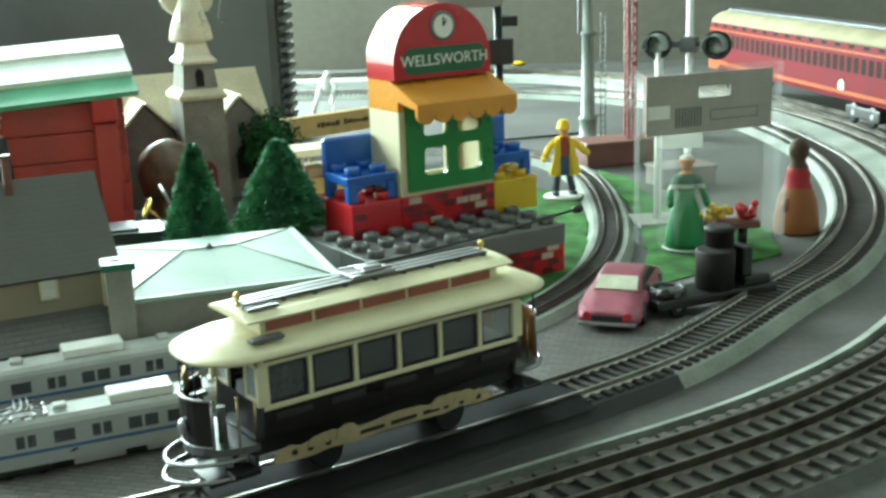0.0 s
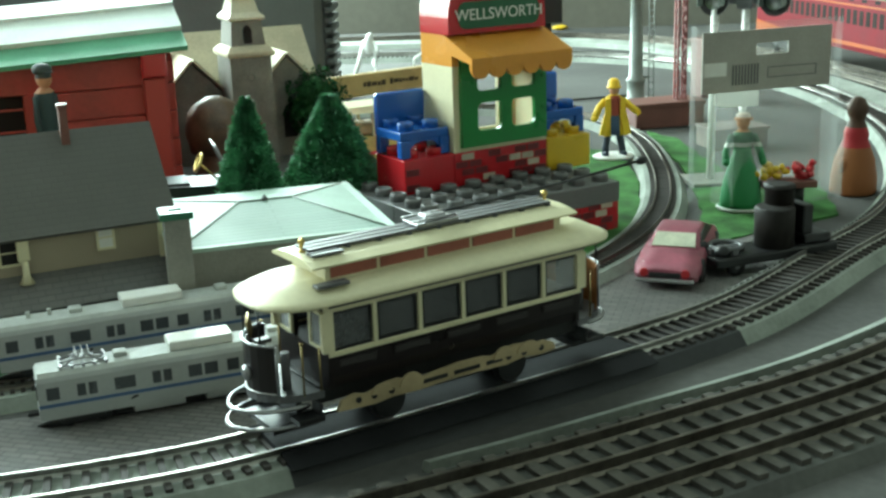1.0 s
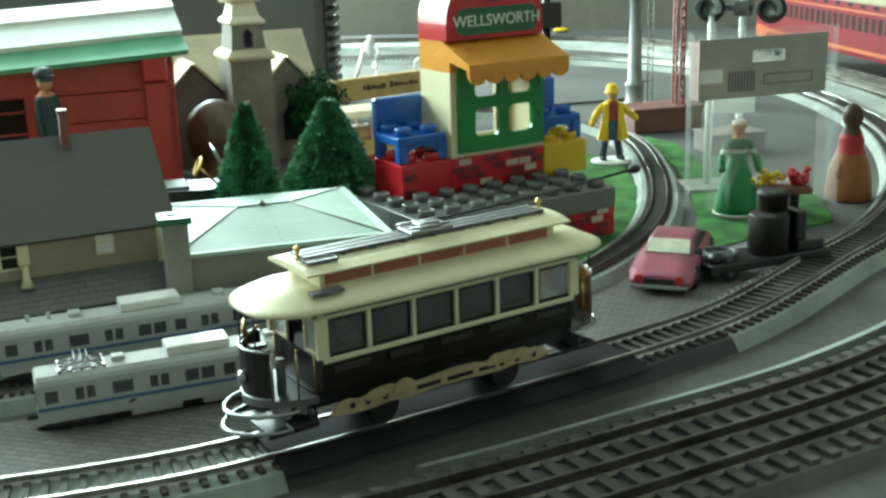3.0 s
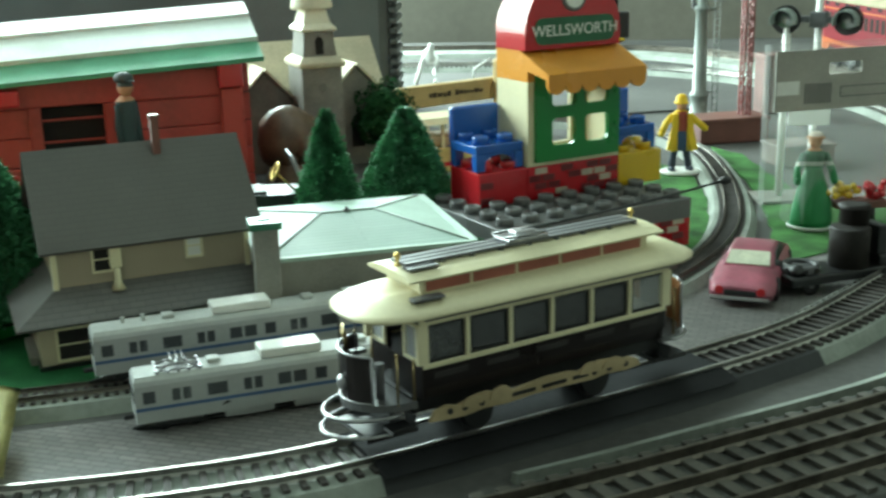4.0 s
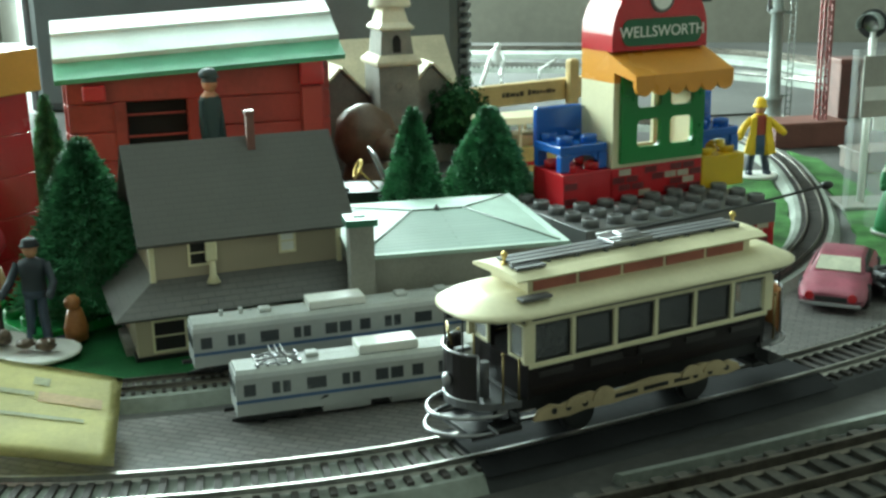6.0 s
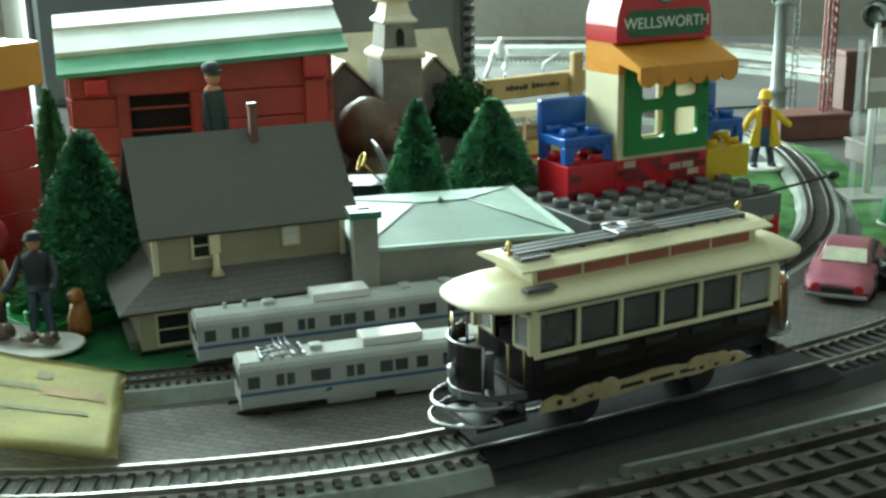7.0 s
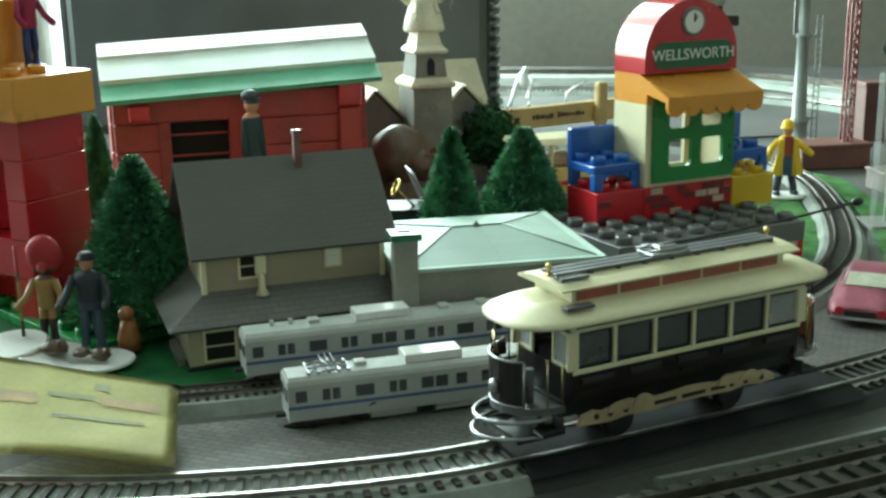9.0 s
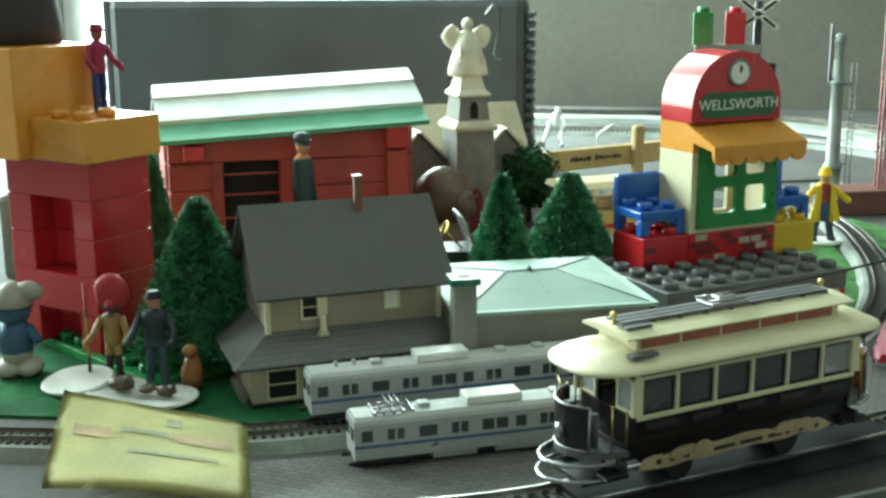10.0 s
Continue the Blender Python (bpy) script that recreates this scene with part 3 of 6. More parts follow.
        part("folding_gate", bm, OLDBRASS, plat)
        bm = B()
        lathe(bm, [(2.6, -0.6), (2.6, 0.8), (1.2, 1.6)], 14)
        bmesh.ops.transform(bm, matrix=Matrix.Translation((s * 75.2, 0, 21)) @ Matrix.Rotation(s * math.pi / 2, 4, 'Y'), verts=bm.verts)
        part("headlight", bm, SILVER, plat)
        # wire fender of two bent hoops
        for z, rr in ((4.5, 21), (10.5, 20.0)) if s < 0 else ((12.0, 14.5),):
            bm = B()
            tube(bm, [(s * (62 + rr * math.cos(a)), 14.5 * math.sin(a), z) for a in [radians(-95 + 15 * k) for k in range(13)]], 0.8, 8)
            part("fender_hoop", bm, SILVER, plat)
        bm = B()
        bx(bm, s * 56, s * 72, -11, 11, 2, 4, 0.5)
        bx(bm, s * 60, s * 62, -8, 8, 4, 10.5)
        part("pilot_board", bm, BLACK, plat)
    # lower roof, crowned, with round ends
    bm = B()
    n = 40
    rings = []
    for off, z in ((0.0, 44.2), (0.9, 44.4), (1.0, 45.4), (-1.0, 46.8), (-7.0, 49.3), (-11.5, 50.4)):
        r = []
        for k in range(n):
            a = 2 * math.pi * k / n
            cx, sy = math.cos(a), math.sin(a)
            x = math.copysign(52.5, cx) + math.copysign((21.5 + off) * abs(cx) ** 0.9, cx) if abs(cx) > 0.01 else 0
            y = math.copysign((20.6 + off) * abs(sy) ** 0.75, sy)
            r.append(bm.verts.new((x, y, z - (max(0, abs(x) - 52.5) / 22) ** 2 * (1.2 if z > 46 else 0.3))))
        rings.append(r)
    for a, b in zip(rings, rings[1:]):
        bridge(bm, a, b)
    bm.faces.new(rings[0][::-1])
    bm.faces.new(rings[-1])
    roof = part("lower_roof", bm, CREAM, T, "cream roof with rounded overhanging ends")
    bm = B()
    tube(bm, [(-54, -20.4, 44.0), (54, -20.4, 44.0)], 0.5, 6)
    part("gutter", bm, GUNMETAL, roof)
    boxpart("clerestory", T, CREAM, -50, 50, -11.5, 11.5, 49.8, 55.4)
    for s in (-1, 1):
        for k in range(5):
            x = -48 + k * 19.2
            boxpart("clerestory_light", T, RUSTRED, x, x + 17.6, s * 11.7 - 0.4, s * 11.7 + 0.4, 50.6, 54.6, 0.0)
    bm = B()
    prof = [(-14, 54.8), (-14.4, 55.6), (-10, 56.8), (-4, 57.4), (4, 57.4), (10, 56.8), (14.4, 55.6), (14, 54.8)]
    ext(bm, prof, 'x', -56, 56)
    up = part("upper_roof", bm, CREAM, T, "cream clerestory roof")
    for y in (-3.6, 0, 3.6):
        boxpart("roof_walk_plank", up, GUNMETAL, -52, 51, y - 1.3, y + 1.3, 58.0, 59.0, 0.2)
    bm = B()
    for k in range(9):
        bx(bm, -50 + k * 12.4, -48.6 + k * 12.4, -5.2, 5.2, 56.9, 58.0)
    part("plank_support", bm, GUNMETAL, up)
    for y in (-8.5, -5.6):
        boxpart("roof_step_plank", up, GUNMETAL, -53, -41, y - 1, y + 1, 57.5, 58.4, 0.2)
    boxpart("lower_roof_step", roof, GUNMETAL, -56, -44, -17.6, -13.6, 49.2, 50.4, 0.3)
    for x in (-52, 52):
        bm = B()
        lathe(bm, [(1.3, 56.8), (1.3, 57.8), (0.6, 58.2), (0.6, 59.8), (1.3, 60.6), (1.0, 61.6), (0.3, 62.2)], 12, x, 0)
        part("finial", bm, BRASS, up)
    bm = B()
    bx(bm, -9, 9, -5, 5, 59.0, 60.2, 0.4)
    bx(bm, -4, 5, -2.6, 2.6, 60.2, 62.0, 0.5)
    tube(bm, [(-10, -4, 61), (8, -4, 61)], 0.5, 6)
    tube(bm, [(-10, 4, 61), (8, 4, 61)], 0.5, 6)
    base = part("trolley_pole_base", bm, SILVER, up)
    bm = B()
    tube(bm, [(0, 0, 61.7), (30, 0, 62.4), (62, 0, 63.6), (99, -1, 66.5)], 0.6, 8)
    blob(bm, 101, -1, 66.5, 3.2, 1.6, 1.8, 2)
    part("trolley_pole", bm, BLACK, base, "black trolley pole with a hook end")
    # seats seen through the panes
    for k in range(5):
        for s in (-1, 1):
            bm = B()
            bx(bm, -44 + k * 18, -36 + k * 18, s * 11 - 5, s * 11 + 5, 15, 24, 0.6)
            bx(bm, -37 + k * 18, -35.5 + k * 18, s * 11 - 5, s * 11 + 5, 24, 33, 0.5)
            part("bench", bm, UMBER, T)
    return T


trolley(at(22, 441, 14.6, 38.0) @ Matrix.Diagonal((0.975, 1, 1, 1)))


# ---- white commuter trains ----
def commuter(m, length, label, collector=True):
    T = thing("toy_commuter_car", m, label, "train car", "grey commuter cars")
    bm = B()
    ext(bm, [(-8.4, 4.5), (8.4, 4.5), (8.6, 9), (8.4, 19), (7.4, 20.6), (-7.4, 20.6), (-8.4, 19), (-8.6, 9)], 'x', 0, length)
    body = part("body", bm, TRAINSILVER, T)
    bm = B()
    ext(bm, [(-7.5, 20.5), (7.5, 20.5), (6, 22), (0, 22.7), (-6, 22)], 'x', 0.6, length - 0.6)
    roof = part("roof", bm, TRAINROOF, T)
    boxpart("air_conditioner", roof, WHITE, 48, 72, -5.6, 5.6, 22.2, 25.8, 0.6)
    for x in (28, 86, 104):
        bm = B()
        bx(bm, x, x + 5, -2.6, 2.6, 22.3, 24.2, 0.6)
        part("roof_vent", bm, TRAINROOF, roof)
    if collector:
        bm = B()
        for s in (-1, 1):
            tube(bm, [(10, s * 4, 22.6), (17, s * 1, 26), (24, s * 4, 22.8)], 0.35, 5)
            tube(bm, [(8, s * 5, 23), (26, s * 5, 23)], 0.35, 5)
        for x in (15, 17.4, 19.6):
            tube(bm, [(x, -6, 26.1), (x, 6, 26.1)], 0.35, 5)
        tube(bm, [(10, -4, 22.8), (10, 4, 22.8)], 0.4, 5)
        tube(bm, [(24, -4, 22.8), (24, 4, 22.8)], 0.4, 5)
        part("pantograph", bm, SILVER, roof)
        bm = B()
        for x in (9, 13, 17, 21, 25):
            bx(bm, x - 0.5, x + 0.5, -6.4, 6.4, 22.2, 23.4)
        for y in (-2, 2):
            tube(bm, [(9, y, 23.6), (17, y * 1.8, 24.8), (25, y, 23.6)], 0.4, 5)
        part("collector_frame", bm, SILVER, roof)
    else:
        for x in (12, 20):
            boxpart("roof_stub", roof, TRAINROOF, x, x + 1.6, -1, 1, 22.2, 25, 0.3)
    for s in (-1, 1):
        boxpart("blue_stripe", body, BLUESTRIPE, 0, length, s * 8.62 - 0.12, s * 8.62 + 0.12, 9.4, 10.7)
        x = 3.0
        k = 0
        while x < length - 8:
            kinds = ((4.5, 1), (0, 0), (3.0, 2), (0, 0), (7.5, 1), (0, 0), (3.0, 2), (0, 0), (5.0, 2))
            w, reps = kinds[k % 9]
            if w:
                for j in range(reps):
                    boxpart("window", body, TRAINGLASS, x, x + w, s * 8.55 - 0.2, s * 8.55 + 0.2, 12.2, 16.8, 0.0)
                    x += w + 1.0
            x += 2.6
            k += 1
    for y in (-4.4, 4.4):
        boxpart("front_window", body, TRAINGLASS, -0.3, 0.1, y - 2.6, y + 2.6, 12.4, 17.2)
    bm = B()
    bx(bm, 33, 52, -7, 7, 1.4, 4.6, 0.4)
    bx(bm, 60, 92, -7, 7, 1.4, 4.6, 0.4)
    part("underfloor_box", bm, TRAINSILVER, T)
    for x in (16, length - 16):
        bm = B()
        bx(bm, x - 9, x + 9, -6.4, 6.4, 1.2, 4.6, 0.5)
        for dx in (-6, 6):
            for s in (-1, 1):
                lathe(bm, [(2.6, -0.6), (2.6, 0.6)], 12)
                bmesh.ops.transform(bm, matrix=Matrix.Translation((x + dx, s * 5, 2.6)) @ Matrix.Rotation(math.pi / 2, 4, 'X'), verts=list(bm.verts)[-24:])
        part("bogie", bm, BLACK, T)
    boxpart("coupler", T, BLACK, -4, 0, -1, 1, 4, 5.6, 0.2)
    return T


commuter(at(-123.5, 431, 1.0, 26.0), 120, "pale grey commuter train car with a blue stripe, on cobbles")
commuter(at(-150, 459, 8.4, 27.5), 128, "pale grey commuter train car on its raised track", False)


# ---- grey roofed house ----
def sloped(bm, p, thick):
    """A sheet of even thickness through four corners."""
    v = [Vector(q) for q in p]
    nrm = (v[1] - v[0]).cross(v[3] - v[0]).normalized() * thick
    a = [bm.verts.new(q) for q in v]
    b = [bm.verts.new(q - nrm) for q in v]
    k = len(v)
    fs = [bm.faces.new(a), bm.faces.new(b[::-1])] + [bm.faces.new((a[i], b[i], b[(i + 1) % k], a[(i + 1) % k])) for i in range(k)]
    bmesh.ops.recalc_face_normals(bm, faces=fs)


def window_at(parent, x, z, w, h, y, shade=False):
    bm = B()
    bx(bm, x - w / 2 - 1, x - w / 2, y - 0.9, y + 0.4, z - h / 2 - 1, z + h / 2 + 1)
    bx(bm, x + w / 2, x + w / 2 + 1, y - 0.9, y + 0.4, z - h / 2 - 1, z + h / 2 + 1)
    bx(bm, x - w / 2, x + w / 2, y - 0.9, y + 0.4, z + h / 2, z + h / 2 + 1)
    bx(bm, x - w / 2, x + w / 2, y - 0.9, y + 0.4, z - h / 2 - 1, z - h / 2)
    bx(bm, x - w / 2, x + w / 2, y - 0.6, y + 0.3, z - 0.3, z + 0.3)
    win = part("window", bm, CREAM, parent)
    boxpart("pane", win, WHITE if shade else DARKHOLE, x - w / 2, x + w / 2, y - 0.3, y + 0.1, z - h / 2, z + h / 2)
    return win


def grey_house(m):
    H = thing("toy_house", m, "model house with cream clapboard walls and dark grey roof", "house")
    bm = B()
    bx(bm, 0, 84, 0, 66, 20, 54)
    ext(bm, [(0, 54), (66, 54), (33, 83)], 'x', 0, 84)
    part("upper_wall", bm, CLAP, H)
    bm = B()
    bx(bm, -10, 84, -9, 66, 0, 22)
    lowr = part("lower_wall", bm, CLAP, H)
    for s, y0, y1 in ((0, -5.5, 33), (1, 71.5, 33)):
        bm = B()
        if s == 0:
            sloped(bm, [(-6, y0, 50.5), (91, y0, 50.5), (91, y1, 88), (-6, y1, 88)], 2.0)
        else:
            sloped(bm, [(91, y0, 50.5), (-6, y0, 50.5), (-6, y1, 88), (91, y1, 88)], 2.0)
        part("roof", bm, ROOFGREY, H, "dark grey shingle roof")
    for x in (0, 84):
        boxpart("corner_board", H, CREAM, x - 1.2, x + 1.2, -1.0, 1.4, 30, 54)
    bm = B()
    sloped(bm, [(-19, -16, 21.5), (87, -16, 21.5), (87, 0.2, 33.5), (0.2, 0.2, 33.5)], 1.6)
    part("porch_roof", bm, PORCHGREY, H, "grey shingled porch roof")
    bm = B()
    sloped(bm, [(-19, 58, 21.5), (-19, -16, 21.5), (0.2, 0.2, 33.5), (0.2, 52, 33.5)], 1.6)
    part("porch_roof", bm, PORCHGREY, H, "grey shingled porch roof")
    window_at(H, 20, 44, 7, 10, -0.5)
    window_at(H, 60, 45, 6, 9, -0.5, True)
    bm = B()
    bx(bm, 23, 28, -3, -0.6, 40, 52, 0.4)
    lathe(bm, [(3.2, 30.5), (1.6, 34), (1.3, 40)], 10, 25.5, -3.6)
    part("drainpipe_funnel", bm, CREAM, H)
    window_at(H, 4, 11, 13, 13, -9.3)
    window_at(H, 66, 14, 4, 6, -9.3)
    window_at(H, 73, 14, 4, 6, -9.3)
    boxpart("foundation", H, BLACK, -11, 85, -10, 67, -0.0, 2.2)
    boxpart("porch_step", H, STUCCO, -14, -10, 0, 30, 0, 4, 0.3)
    bm = B()
    bx(bm, 50.6, 54.2, 27, 31, 82, 99, 0.3)
    ch = part("chimney", bm, BROWNRED, H, "small red-brown chimney")
    bm = B()
    bx(bm, 50.2, 54.6, 26.6, 31.4, 98.2, 100.2, 0.3)
    part("chimney_cap", bm, BROWNRED, ch)
    return H


grey_house(at(-180, 497, 1.2, 30.0))


def hip_house(m):
    H = thing("toy_depot", m, "low grey model building with mint green hipped roof", "building")
    boxpart("wall", H, STUCCO, -46, 46, -46, 46, 0, 42.5)
    bm = B()
    ext(bm, [(-49, -49), (49, -49), (49, 49), (-49, 49)], 'z', 42.5, 44.3)
    part("eave", bm, MINTFLAT, H, "flat mint eave border")
    cs = [(-45, -46.5), (45, -46.5), (45, 46.5), (-45, 46.5)]
    r0, r1 = (-13, 0), (12, 0)
    for quad in ([(-45, -46.5), (45, -46.5), r1, r0], [(45, -46.5), (45, 46.5), r1], [(45, 46.5), (-45, 46.5), r0, r1], [(-45, 46.5), (-45, -46.5), r0]):
        bm = B()
        vs = [bm.verts.new((x, y, 44.3 if (x, y) in cs else 50.8)) for x, y in quad]
        lo = [bm.verts.new((x, y, 43.6)) for x, y in quad]
        k = len(vs)
        fs = [bm.faces.new(vs), bm.faces.new(lo[::-1])] + [bm.faces.new((vs[i], lo[i], lo[(i + 1) % k], vs[(i + 1) % k])) for i in range(k)]
        bmesh.ops.recalc_face_normals(bm, faces=fs)
        # front slope darker, the others paler: window light put into the mint tones
        part("roof_slope", bm, MINTROOF if quad[0] == (-45, -46.5) else MINTFLAT, H, "mint green ribbed roof slope, toned darker as the shaded side" if quad[0] == (-45, -46.5) else "smooth mint roof slope, toned paler as the lit side")
    bm = B()
    for x, y in cs:
        tube(bm, [(x, y, 44.4), (-13 if x < 0 else 12, 0, 50.9)], 0.45, 6)
    tube(bm, [(-13, 0, 50.9), (12, 0, 50.9)], 0.5, 6)
    part("hip_ridge", bm, POLEGREY, H)
    bm = B()
    lathe(bm, [(1.6, 50), (1.6, 51.6), (0.8, 52.2), (0.4, 53.2)], 8, -1, 0)
    part("roof_finial", bm, GUNMETAL, H)
    bm = B()
    bx(bm, -50.5, -40, -54, -44, 0, 59, 0.3)
    ch = part("chimney", bm, STUCCO, H, "square grey chimney")
    bm = B()
    for a in ((-52, -38.5, -55.5, -51), (-52, -38.5, -47, -42.5), (-52, -48, -51, -47), (-42.5, -38.5, -51, -47)):
        bx(bm, *a, 59, 62)
    part("chimney_cap", bm, DKGREEN, ch, "dark green open chimney cap")
    boxpart("flue_shade_panel", ch, DARKHOLE, -48, -42.5, -51, -47, 58.9, 59.4)
    return H


hip_house(at(-65, 567.5, 1.2, 21.5))


# ---- red barn ----
def barn(m):
    H = thing("toy_log_barn", m, "red wooden toy barn with white and green plank roof", "barn")
    for z in range(5):
        z0 = 1 + z * 18.6
        spans = ((6, 42), (80, 170)) if 1 <= z <= 3 else ((6, 170),)
        for x0, x1 in spans:
            bm = B()
            bx(bm, x0, x1, 12, 21, z0, z0 + 18.2, 0.9)
            part("wall_plank", bm, BARNRED, H)
        for x0 in (4, 167):
            bm = B()
            bx(bm, x0, x0 + 9, 21.2, 108, z0, z0 + 18.2, 0.9)
            part("wall_plank", bm, BARNRED, H)
    # black panel closes the door gap and stands in for the barn's inner shade
    boxpart("doorway_shade_panel", H, DARKHOLE, 41, 81, 18, 20, 19, 75)
    for z in (36, 52, 66):
        boxpart("door_rail", H, BARNRED, 42, 80, 14.5, 15.8, z, z + 1.4)
    boxpart("door_post", H, BARNRED, 80, 88, 9.5, 12, 1, 76, 0.8)
    boxpart("door_post", H, BARNRED, 34, 42, 10, 12, 1, 76, 0.8)
    boxpart("corner_post", H, BARNRED, 154, 168, 6, 12, 1, 80, 0.9)
    boxpart("log_end", H, RED, 153, 169, 2, 12, 81, 97, 1.2, "bright red log end")
    boxpart("log_end", H, RED, 16, 30, 2, 12, 78, 88, 1.2, "bright red log end")
    boxpart("back_wall", H, BARNRED, 6, 174, 104, 110, 1, 93)
    rows = ((0, 20, 92.6, 101.5, MINTPAINT, "green painted roof plank"), (17.5, 45, 104.0, 116.5, WHITEPAINT, "white painted roof plank"), (42.5, 61.5, 117.6, 124.4, WHITEPAINT, "white painted roof plank"))
    lift = 7.6
    for y0, y1, z0, z1, mm, lab in rows:
        for far in (False, True):
            bm = B()
            f = (lambda y: 123 - y) if far else (lambda y: y)
            q = [(0, f(y0), z0), (183, f(y0), z0 + lift), (183, f(y1), z1 + lift), (0, f(y1), z1)]
            sloped(bm, [q[1], q[0], q[3], q[2]] if far else q, 3.4)
            part("roof_plank", bm, mm, H, lab)
    for x, dz in ((4, 0), (168, 7)):
        bm = B()
        ext(bm, [(12, 90), (110, 90), (61.5, 119 + dz)], 'x', x, x + 6)
        part("gable", bm, BARNRED, H)
    return H


barn(at(-324.7, 710.3, 0, 26.1))


# ---- church ----
def taper(bm, a, b):
    """A four-sided body through two or more levels: (half width, half depth, z)."""
    rings = []
    for hw, hd, z in (a, *b):
        rings.append([bm.verts.new((sx * hw, sy * hd, z)) for sx, sy in ((-1, -1), (1, -1), (1, 1), (-1, 1))])
    for p, q in zip(rings, rings[1:]):
        for i in range(4):
            bm.faces.new((p[i], p[(i + 1) % 4], q[(i + 1) % 4], q[i]))
    bm.faces.new(rings[0][::-1])
    bm.faces.new(rings[-1])


def arch_panel(bm, half, z0, z1, y0, y1):
    ext(bm, [(-half, z0), (half, z0), (half, z1 - half * 1.2), (half * 0.6, z1 - half * 0.4), (0, z1), (-half * 0.6, z1 - half * 0.4), (-half, z1 - half * 1.2)], 'y', y0, y1)


def church(m):
    H = thing("toy_church", m, "grey model church with square steeple and cream roof", "church")
    boxpart("nave", H, STONE, -68, 62, 42, 97, 0, 60)
    for y0, y1 in ((37.5, 69.6), (101.7, 69.6)):
        bm = B()
        q = [(-74, y0, 58.5), (67, y0, 58.5), (67, y1, 93.2), (-74, y1, 93.2)]
        sloped(bm, q if y0 < y1 else [q[1], q[0], q[3], q[2]], 2.2)
        part("nave_roof", bm, STONE_LIGHT, H, "cream nave roof")
    bm = B()
    ext(bm, [(42, 58), (97, 58), (69.6, 89)], 'x', -67, 61)
    part("gable_wall", bm, STONE, H)
    bm = B()
    taper(bm, (16.0, 20.0, 0), [(15.2, 19.0, 81)])
    tow = part("tower", bm, STONE, H)
    bm = B()
    arch_panel(bm, 6, 1, 36, -20.6, -19.2)
    part("arched_door", bm, DARKRED, tow, "dark red arched door")
    bm = B()
    for a in range(0, 360, 30):
        blob(bm, 2.6 * math.cos(radians(a)), -19.4, 66 + 2.6 * math.sin(radians(a)), 0.7, 0.5, 0.7, 1)
    part("round_ornament", bm, STONE, tow)
    bm = B()
    taper(bm, (16.4, 20.6, 80.6), [(17.4, 22.1, 82.2), (17.4, 22.1, 84.2), (13.4, 16.8, 88.5)])
    part("ledge", bm, STONE_LIGHT, tow, "cream sloping ledge")
    bm = B()
    taper(bm, (12.8, 16.2, 87.6), [(10.9, 13.8, 106.4)])
    bel = part("belfry", bm, STONE, tow)
    bm = B()
    arch_panel(bm, 3.0, 89.5, 103, -15.9, -13.0)
    part("belfry_shade_panel", bm, DARKHOLE, bel)
    bm = B()
    arch_panel(bm, 3.0, 89.5, 103, 10.4, 12.5)
    bmesh.ops.transform(bm, matrix=Matrix.Rotation(-math.pi / 2, 4, 'Z'), verts=bm.verts)
    part("belfry_shade_panel", bm, DARKHOLE, bel)
    bm = B()
    taper(bm, (11.4, 14.2, 105.8), [(13.4, 16.6, 107.2), (13.4, 16.6, 108.6), (10.4, 12.6, 112), (8.4, 10.0, 120), (7.4, 8.4, 130)])
    part("spire_base", bm, PORCELAIN, tow, "cream flared spire base")
    for cx in (-36.5, 35.3):
        bm = B()
        ext(bm, [(cx - 22, 0), (cx + 22, 0), (cx + 22, 53), (cx, 75), (cx - 22, 53)], 'y', 11, 46)
        wing = part("gabled_wing", bm, STONE, H)
        for sd in (-1, 1):
            bm = B()
            q = [(cx + sd * 25, 8.2, 51.5), (cx, 8.2, 77.4), (cx, 62, 77.4), (cx + sd * 25, 62, 51.5)]
            sloped(bm, q if sd > 0 else q[::-1], 1.8)
            part("wing_roof", bm, STONE_LIGHT, wing)
        bm = B()
        arch_panel(bm, 5, 14, 40, 10.2, 10.9)
        bmesh.ops.translate(bm, vec=(cx, 0, 0), verts=bm.verts)
        part("wing_window", bm, DARKHOLE, wing)
    return H


church(at(-152.6, 905.6, 0, 28.2))
bm = B()
lathe(bm, [(15, -2), (16, 0), (14.5, 8), (11, 18), (8, 27), (4.6, 31), (3, 33)], 20, 0, 0, 0.85)
for sx in (-1, 1):
    # scrolls on the gown
    tube(bm, [(sx * 7 + (1 + 0.42 * k) * math.cos(0.7 * k), -11.5 + 0.10 * k, 8 + (1 + 0.42 * k) * math.sin(0.7 * k)) for k in range(12)], 0.6, 6)
blob(bm, 0, 0, 37, 4.6, 4.6, 5.2, 2)
for s in (-1, 1):
    blob(bm, s * 11, 3, 27, 8, 2.2, 10, 2, 0.4, Matrix.Rotation(s * 0.5, 3, 'Y'))
    blob(bm, s * 7, -5, 14, 3, 5, 8, 2, 0.4)
solo("angel_ornament", bm, PORCELAIN, "cream angel tree ornament set on the steeple", "ornament", at(-152.6, 905.6, 124, 24))
bm = B()
tube(bm, [(-2, 0, 26), (4, 0, 34), (10, 0, 28), (8, 0, 10), (5, 0, -4), (7, 0, -8), (11, 0, -8)], 0.55, 6)
solo("ornament_hook", bm, SILVER, "thin wire ornament hook on the angel", "hook", at(-138, 912, 142, 20))


# ---- brick-built toy station ----
U = 16.0
Hh = 19.2


